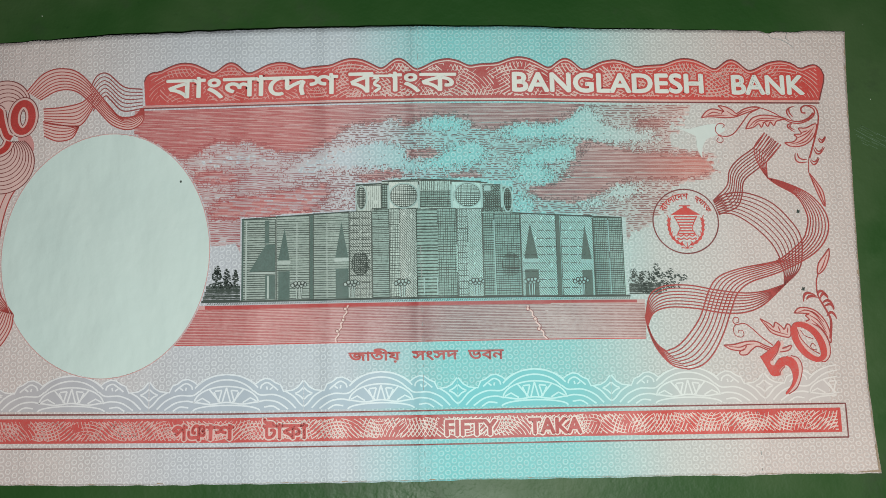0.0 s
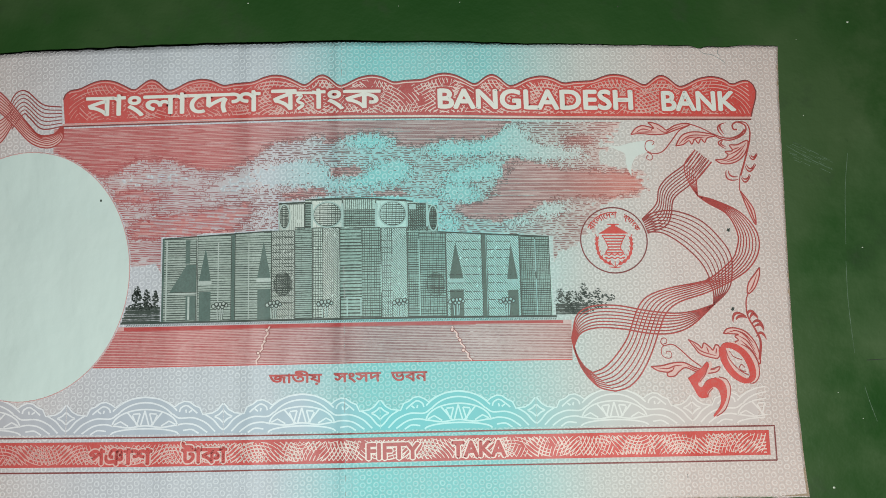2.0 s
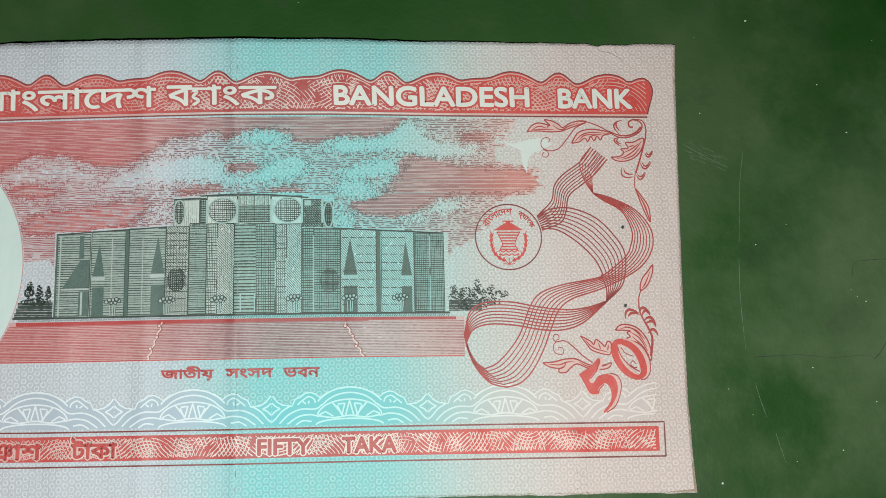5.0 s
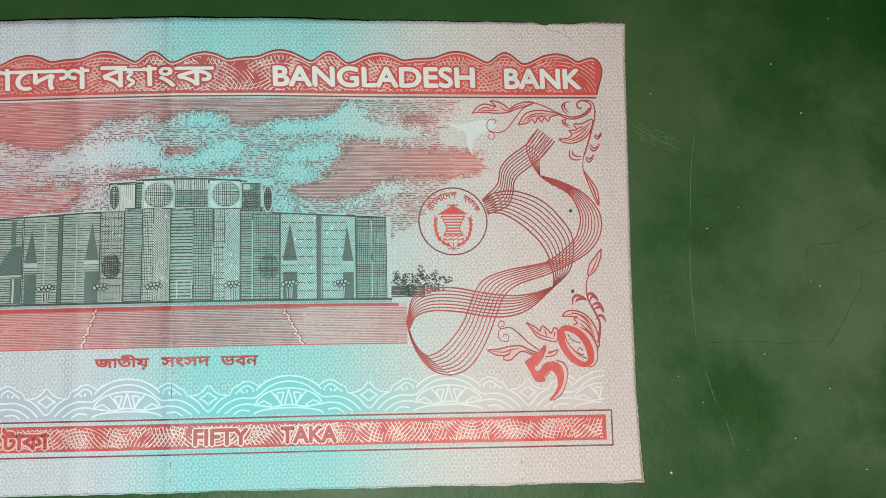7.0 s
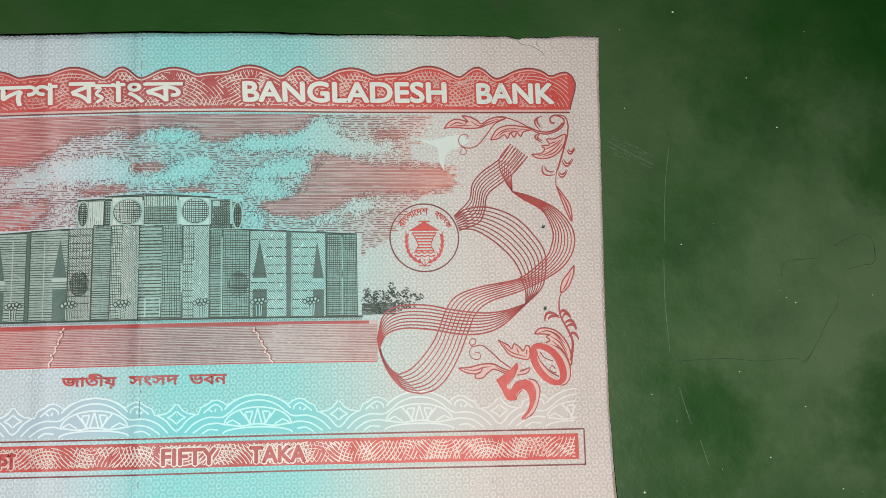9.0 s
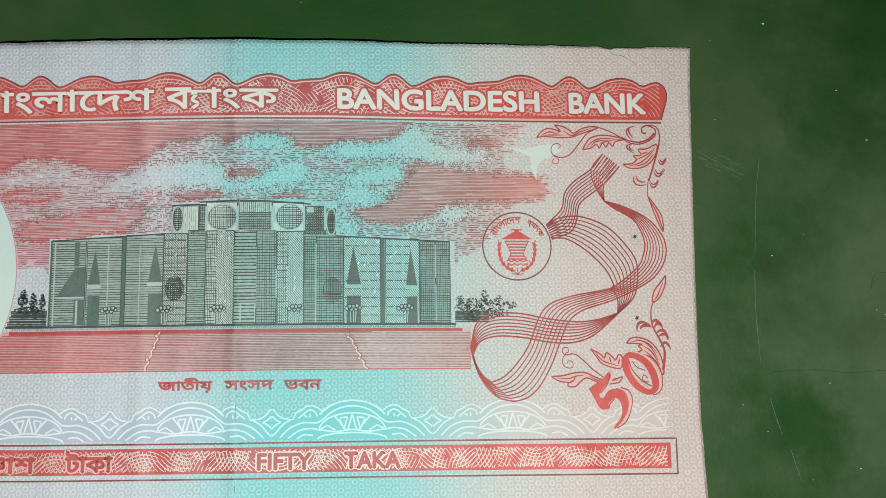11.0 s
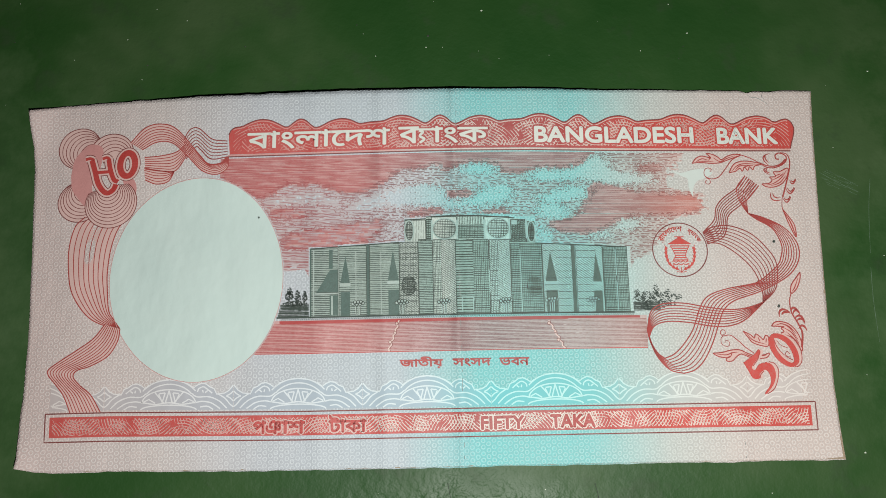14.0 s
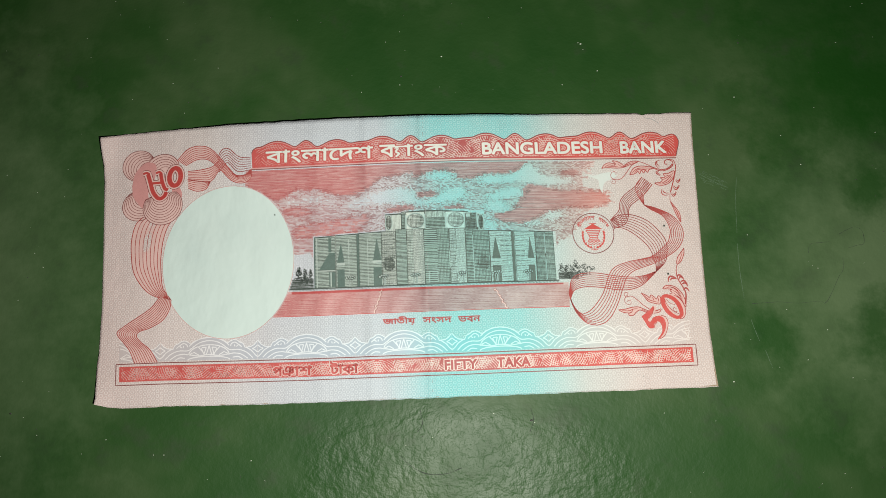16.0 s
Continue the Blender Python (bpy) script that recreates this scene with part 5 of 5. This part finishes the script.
lower = tagged(new("floral_spray"), "red leaf and bud spray round the numeral")
lower.parent = note
leaf([(45.33, -42.31), (46.72, -42.22), (48.17, -41.88), (49.61, -41.85), (50.78, -42.40), (51.96, -42.78), (53.40, -42.68), (54.25, -42.41), (53.87, -43.05), (52.66, -43.27), (51.23, -43.08), (49.82, -42.50), (48.96, -42.97), (48.34, -43.55), (47.51, -43.59), (47.40, -43.18), (48.13, -42.79), (47.53, -43.06), (46.22, -42.85)], lower, ([(45.99, -42.47), (47.42, -42.59), (48.39, -42.27), (49.35, -42.18)], [(48.13, -42.79), (48.34, -42.36)], [(50.07, -42.29), (51.48, -42.89), (53.64, -42.78)]))
leaf([(50.39, -38.86), (51.62, -39.53), (52.08, -40.01), (52.39, -39.34), (53.16, -39.91), (53.51, -40.28), (53.90, -39.61), (54.36, -39.93), (54.19, -41.25), (53.23, -41.24), (51.81, -40.73), (51.12, -39.88)], lower, ([(50.91, -39.27), (51.94, -40.37), (53.95, -41.05)], [(52.69, -39.83), (52.96, -40.63)], [(54.00, -40.04), (53.84, -40.81)]))
leaf([(55.00, -38.12), (55.56, -37.52), (56.53, -37.41), (57.72, -37.79), (58.64, -38.65), (59.30, -39.88), (59.59, -41.33), (59.42, -42.17), (58.77, -40.84), (57.86, -39.86), (56.44, -39.35), (56.93, -39.00), (56.48, -38.50), (56.97, -38.27), (56.25, -38.18)], lower, ([(55.53, -38.01), (56.75, -37.78), (57.92, -38.52), (59.03, -40.36)], [(57.18, -39.00), (58.32, -40.11), (59.22, -41.45)], [(56.96, -38.39), (58.13, -39.25), (59.12, -40.96)], [(56.27, -37.65), (57.70, -38.16), (58.84, -39.39)]))
stem([(47.11, -39.41), (47.55, -39.23), (47.45, -38.70), (46.97, -38.69), (46.78, -39.17), (47.17, -39.58), (48.26, -39.48), (49.19, -40.09), (50.58, -41.44), (51.86, -42.42)], lower, 0.09, 0.15)
stem([(47.37, -40.67), (47.50, -40.38), (47.98, -40.44), (48.08, -41.04), (47.59, -41.27), (46.89, -40.90), (46.80, -40.06), (47.17, -39.58)], lower, 0.08, 0.10)
leaf([(60.4, -29.4), (60.3, -30.5), (59.6, -32.1), (58.6, -32.9), (58.8, -31.5), (59.7, -30.3)], lower, ([(60.0, -30.3), (59.3, -31.9), (58.8, -32.6)],))
stem([(58.7, -32.7), (58.3, -34.0), (58.4, -35.9), (59.3, -37.8), (59.8, -39.3), (59.5, -41.6)], lower, 0.12, 0.34)
for q in ([(56.4, -36.7), (56.8, -35.5), (58.2, -35.9)], [(56.8, -36.4), (57.3, -35.9), (58.3, -36.1)], [(58.3, -35.9), (58.8, -35.2), (59.7, -36.0)], [(58.6, -36.3), (59.1, -35.6), (59.7, -36.3)], [(58.8, -37.0), (59.7, -36.5), (60.4, -37.6)], [(59.0, -37.4), (59.9, -37.0), (60.3, -37.8)], [(59.3, -38.6), (60.0, -38.1), (60.6, -39.0)]):
    crescent(q, lower)
fifty = tagged(new("numeral_fifty"), "bold red tumbling numeral fifty")
fifty.parent = note
zero_out, zero_in = (spline([*q, q[0]], 6) for q in ([(54.23, -40.29), (54.99, -39.38), (56.43, -39.47), (57.83, -40.46), (58.71, -42.04), (58.86, -43.73), (58.10, -44.56), (56.91, -44.53), (55.52, -43.55), (54.52, -41.86)], [(55.20, -40.06), (55.80, -40.07), (57.08, -40.93), (57.85, -42.39), (58.03, -43.72), (57.42, -43.94), (56.26, -43.09), (55.37, -41.63)]))
five = spline([*(q := [(50.00, -43.87), (51.36, -42.93), (51.98, -42.42), (52.60, -41.76), (52.84, -42.31), (52.30, -43.26), (51.29, -44.56), (51.75, -45.04), (52.50, -44.15), (53.83, -43.88), (54.75, -44.62), (54.93, -46.05), (54.38, -47.47), (53.26, -48.77), (53.02, -48.62), (53.91, -47.46), (54.08, -46.27), (53.76, -45.32), (53.18, -45.07), (52.43, -45.77), (52.41, -46.36), (51.34, -46.34), (50.67, -45.14)]), q[0]], 4)
for name, loops_of in (("zero", (zero_out, [p for p in reversed(zero_in)])), ("five", (five,))):
    flat = [[tuple(p) for p in loop] for loop in loops_of]
    Ink(3.0).fill([(u + 0.42, v + 0.06) for u, v in flat[0]], 0.1, holes=[[(u + 0.42, v + 0.06) for u, v in h] for h in flat[1:]]).lay("numeral_shadow", BLADE, fifty, "pale pink drop shadow")
    Ink(3.6).fill(flat[0], 0.08, holes=flat[1:]).lay(name, BAND_RED, fifty, stuff=True)
k = Ink(3.8)
for q in ([(57.87, -39.61), (58.82, -40.72), (59.32, -42.29), (59.25, -43.74), (58.63, -44.56), (58.05, -44.63)], [(55.19, -40.30), (55.61, -41.56), (56.75, -42.88), (57.91, -43.59)], [(54.07, -43.77), (55.01, -44.14), (55.44, -45.23), (55.13, -46.77), (54.48, -48.06), (53.37, -48.82)], [(52.71, -42.00), (52.37, -43.26), (51.46, -44.44)], [(52.41, -46.36), (52.60, -45.77), (53.17, -45.19)]):
    k.strip(spline(q, 6), 0.13)
for q in ([(57.5, -42.6), (57.1, -42.2), (56.8, -42.6), (57.1, -43.0), (57.6, -43.1)], [(55.6, -40.4), (56.2, -41.2), (57.2, -41.6)]):
    k.strip(spline(q, 6), 0.10)
k.lay("numeral_outline", THIN_RED, fifty, stuff=True)

seal = tagged(new("seal"), "round red emblem seal")
seal.parent = note
SU, SV = [(41.4, -25.6)][0]
Ink(2).strip(arc(SU, SV, 4.4, 4.4, n=72), 0.17, closed=True).lay("ring", LINE, seal)
urn = Ink(2).fill([(SU - 2.0, SV + 0.88), (SU + 2.0, SV + 0.88), (SU + 0.45, SV + 1.85), (SU - 0.45, SV + 1.85)], 0.08).fill(rect(SU - 0.28, SV + 1.85, SU + 0.28, SV + 2.1), 0.08).fill(rect(SU - 0.75, SV + 2.05, SU + 0.75, SV + 2.2), 0.06)


def urn_side(t):
    """Half the urn's width, from its rim to its foot."""
    return lerp_table(t, (0, 0.35, 0.7, 0.78, 1.0), (1.55, 1.1, 0.78, 0.85, 1.2))


for i in range(7):
    w, y = urn_side(i / 6), SV + 0.62 - 0.385 * i
    urn.fill(rect(SU - w, y - 0.09, SU + w, y + 0.09), 0.06)
for s in (-1, 1):
    urn.strip([(SU + s * urn_side(t), SV + 0.7 - 2.4 * t) for t in np.linspace(0, 1, 13)], 0.12)
urn.lay("emblem", BAND_RED, seal, stuff=True)
waves = Ink(2)
for i in range(2):
    waves.strip([(SU - 1.35 + 2.7 * t, SV - 1.95 - 0.45 * i + 0.1 * math.sin(t * 22)) for t in np.linspace(0, 1, 32)], 0.15)
waves.lay("wave_mark", BAND_RED, seal, stuff=True)
for s in (-1, 1):
    k = Ink(2)
    branch = [(SU + s * a, SV + b) for a, b in ((2.2, 0.45), (2.3, -0.5), (2.2, -1.4), (1.9, -2.2), (1.2, -2.9), (0.5, -3.2))]
    k.strip(spline(branch, 6), lambda q: 0.34 + 0.12 * math.sin(q * 42))
    for i, (x, y) in enumerate(even(spline(branch, 6), 14)):
        k.strip([(x, y - 0.1), (x + s * 0.26 * (-1) ** i, y + 0.38)], lambda q: 0.10 + 0.36 * math.sin(q * 3.14))
    k.lay("laurel", BAND_RED, seal, stuff=True)
flower = Ink(2)
for a in (-80, -45, 0, 45, 80):
    flower.strip([(SU, SV - 3.7), (SU + 0.8 * math.sin(radians(a)), SV - 3.75 + 0.95 * math.cos(radians(a)))], lambda q: 0.10 + 0.34 * math.sin(q * 3.14))
flower.lay("lotus", BAND_RED, seal, stuff=True)


def round_seal(a0):
    """Bends lettering round the seal, from the angle a0 on, clockwise."""
    def bend(x, y):
        a = radians(a0) - x / 3.4
        return SU + (3.0 + y) * math.cos(a), SV + (3.0 + y) * math.sin(a)
    return bend


for body, a0, width in (("বাংলােদশ", 154, 4.3), ("ব্যাংক", 66, 2.6)):
    Ink(2).text(body, 0, 0, width, 0.88, bold=0.05, step=0.05, bend=round_seal(a0)).lay("seal_lettering", BAND_RED, seal, stuff=True)

# ---- two specks of ink on the paper ----
for name, (u, v) in (("ink_speck", (56.7, -24.3)), ("ink_speck", [(56.5, -34.9)][0])):
    k = Ink(4)
    for i in range(7):
        a = i * 0.9
        k.strip([(u, v), (u + 0.42 * math.cos(a) * (0.5 + 0.5 * (i % 3) / 2), v + 0.30 * math.sin(a))], lambda q: 0.22 * (1 - q) + 0.03)
    k.lay(name, SLATE, note, "dark speck", stuff=True)

Ink(4).fill(arc(-26.45, -19.3, 0.14, 0.16, n=12), 0.06).lay("ink_speck", SLATE, note, "dark speck")

# ---- worn fold lines ----
for u0, v0, v1, keep in ((5.7, 1.2, -58.5, 0.05), (-6.3, 1.2, -12.0, 0.15), (49.2, -50.5, -58.8, 0.1)):
    k, last = Ink(4.6), None
    for i in range(int((v0 - v1) / 0.25)):
        v = v0 - 0.25 * i
        u = u0 + 0.10 * noise.noise((v * 0.7, u0, 0)) + 0.25 * noise.noise((v * 0.09, u0, 3))
        if noise.noise((v * 1.4, u0, 7)) > keep:
            if last:
                k.strip([last, (u, v)], 0.07)
            last = (u, v)
        else:
            last = None
    k.lay("fold_line", FOLD, note, "worn dark fold line", stuff=True)

# ---- wear and dust on the tabletop ----
def table_strip(name, pts, width, material, label, z=0.00003):
    k = Ink().strip(spline(pts, 8), width)
    return mesh_object(name, [(u / 1000, v / 1000, z) for u, v in k.v], k.f, material, table, label)


CRACK, SCUFF, DUST, GRIT = ink_material("crack_dirt", (0.012, 0.026, 0.012), 0.8), ink_material("scuffed_paint", (0.095, 0.165, 0.10), 0.5), ink_material("pale_dust", (0.55, 0.6, 0.5), 0.4), ink_material("dark_grit", (0.015, 0.012, 0.01), 0.6)
for pts in ([(73.4, -42.4), (76.7, -42.3), (79.4, -42.3), (83.2, -42.7), (87.6, -42.5), (88.9, -42.9), (90.5, -40.9), (92.4, -37.7), (93.7, -35.9), (94.0, -33.4)], [(86.8, -32.1), (87.4, -30.3), (89.5, -30.0), (91.6, -29.9)], [(94.0, -28.3), (95.6, -27.5), (97.6, -26.9), (99.0, -27.8), (99.0, -30.5), (97.5, -30.9), (95.5, -31.4)]):
    table_strip("crack", pts, lambda q: 0.02 + 0.13 * abs(noise.noise((q * 9, 1.5, 0))), CRACK, "fine dark crack in the paint")
for pts in ([(73.5, -14.8), (72.7, -19.9), (72.1, -27.2)], [(71.9, -29.4), (71.7, -34.9), (71.9, -41.4)], [(72.8, -45.7), (73.3, -47.8), (74.0, -50.2)], [(75.0, -52.2), (75.4, -53.7), (76.0, -55.9)], [(65.3, -13.6), (68.0, -15.3), (71.3, -17.1)]):
    table_strip("scratch", pts, lambda q: 0.03 + 0.14 * abs(noise.noise((q * 7, 2.5, 0))), SCUFF, "pale scratch in the paint")
rng = random.Random(8)
for i in range(22):
    a, b = 65.2 + rng.uniform(0, 4.6), -12.6 - rng.uniform(0, 2.6)
    b -= 0.45 * (a - 65.2)
    l = rng.uniform(0.6, 2.2)
    table_strip("scuff", [(a, b), (a + 0.5 * l, b - 0.27 * l), (a + l, b - 0.52 * l)], lambda q: 0.02 + 0.12 * abs(noise.noise((q * 5, i, 0))), SCUFF, "faint pale scuff in the paint")
for pts in ([(-1.2, -69.9), (0.7, -71.9), (3.8, -73.6), (7.8, -73.8), (11.0, -72.8)], [(25.6, -61.8), (26.0, -64.1), (25.1, -66.4)], [(3.1, -61.2), (3.4, -63.9), (2.4, -65.4)]):
    table_strip("scratch", pts, lambda q: 0.05 + 0.25 * abs(noise.noise((q * 6, 4.5, 0))), CRACK, "shallow dark dent in the paint")


def grains(name, count, material, size, box, seed, label):
    """Loose specks: tiny uneven pebbles that lie on the table."""
    rng, verts, faces = random.Random(seed), [], []
    while count:
        x, y = rng.uniform(*box[:2]), rng.uniform(*box[2:])
        if -67 < x < 67 and -62 < y < 4:
            continue
        count -= 1
        r, i0 = rng.uniform(*size) * (2.0 if rng.random() < 0.12 else 1.0), len(verts)
        for k in range(5):
            a = k * 1.257 + rng.uniform(-0.3, 0.3)
            verts.append(((x + r * math.cos(a)) / 1000, (y + r * math.sin(a) * rng.uniform(0.5, 1)) / 1000, 0.00001))
        verts.append((x / 1000, y / 1000, r * 0.9 / 1000))
        faces += [(i0 + k, i0 + (k + 1) % 5, i0 + 5) for k in range(5)]
    return tagged(mesh_object(name, verts, faces, material, None), label, "dust", kind="stuff")


grains("pale_dust", 330, DUST, (0.05, 0.13), (-120, 130, -110, 60), 3, "tiny pale dust specks scattered over the green tabletop")
grains("dark_grit", 110, GRIT, (0.06, 0.16), (-120, 130, -110, 60), 4, "tiny dark grit specks scattered over the green tabletop")

# ---- grime on the edges, drawn shade by a small tear at the top ----
GRIME = ink_material("edge_grime", (0.34, 0.24, 0.16), 0.85, 0.4)
k = Ink(0.8)
for i in range(240):
    v = BOTTOM_V + 0.1 + 0.25 * i
    w = 0.05 + 0.34 * max(0.0, noise.noise((v * 0.9, 3.0, 0)) - 0.02) + (0.22 if i < 14 else 0.0)
    b = lerp_table(v, EDGE_V, RIGHT_U) - 0.03
    k.quad((b - w, v), (b, v), (b, v + 0.25), (b - w * 0.9, v + 0.25))
for i in range(300):
    u = 64.2 - 0.4 * i
    w = 0.02 + 0.22 * max(0.0, noise.noise((u * 0.8, 6.0, 0)) - 0.12) + 0.25 * max(0.0, 1 - i / 8)
    k.quad((u - 0.4, BOTTOM_V + 0.12), (u, BOTTOM_V + 0.12), (u, BOTTOM_V + 0.12 + w), (u - 0.4, BOTTOM_V + 0.12 + w))
k.lay("edge_grime", GRIME, note, "brown grime on the worn edge", stuff=True)
# dark lines that draw in the shade of the creases beside the tear
Ink(4).strip(spline([(54.4, 1.0), (55.1, 0.4), (56.3, 0.15), (57.4, -0.5), (58.0, -1.0)]), lambda q: 0.03 + 0.07 * math.sin(q * 3.1)).lay("crease_shade", FOLD, note, "dark shade drawn in the creases by the little tear at the edge")
Ink(4).strip(spline([(57.2, 1.2), (57.0, 0.4), (57.4, 0.0)]), lambda q: 0.03 + 0.05 * math.sin(q * 3.1)).lay("crease_shade", FOLD, note, "dark shade drawn in the creases by the little tear at the edge")
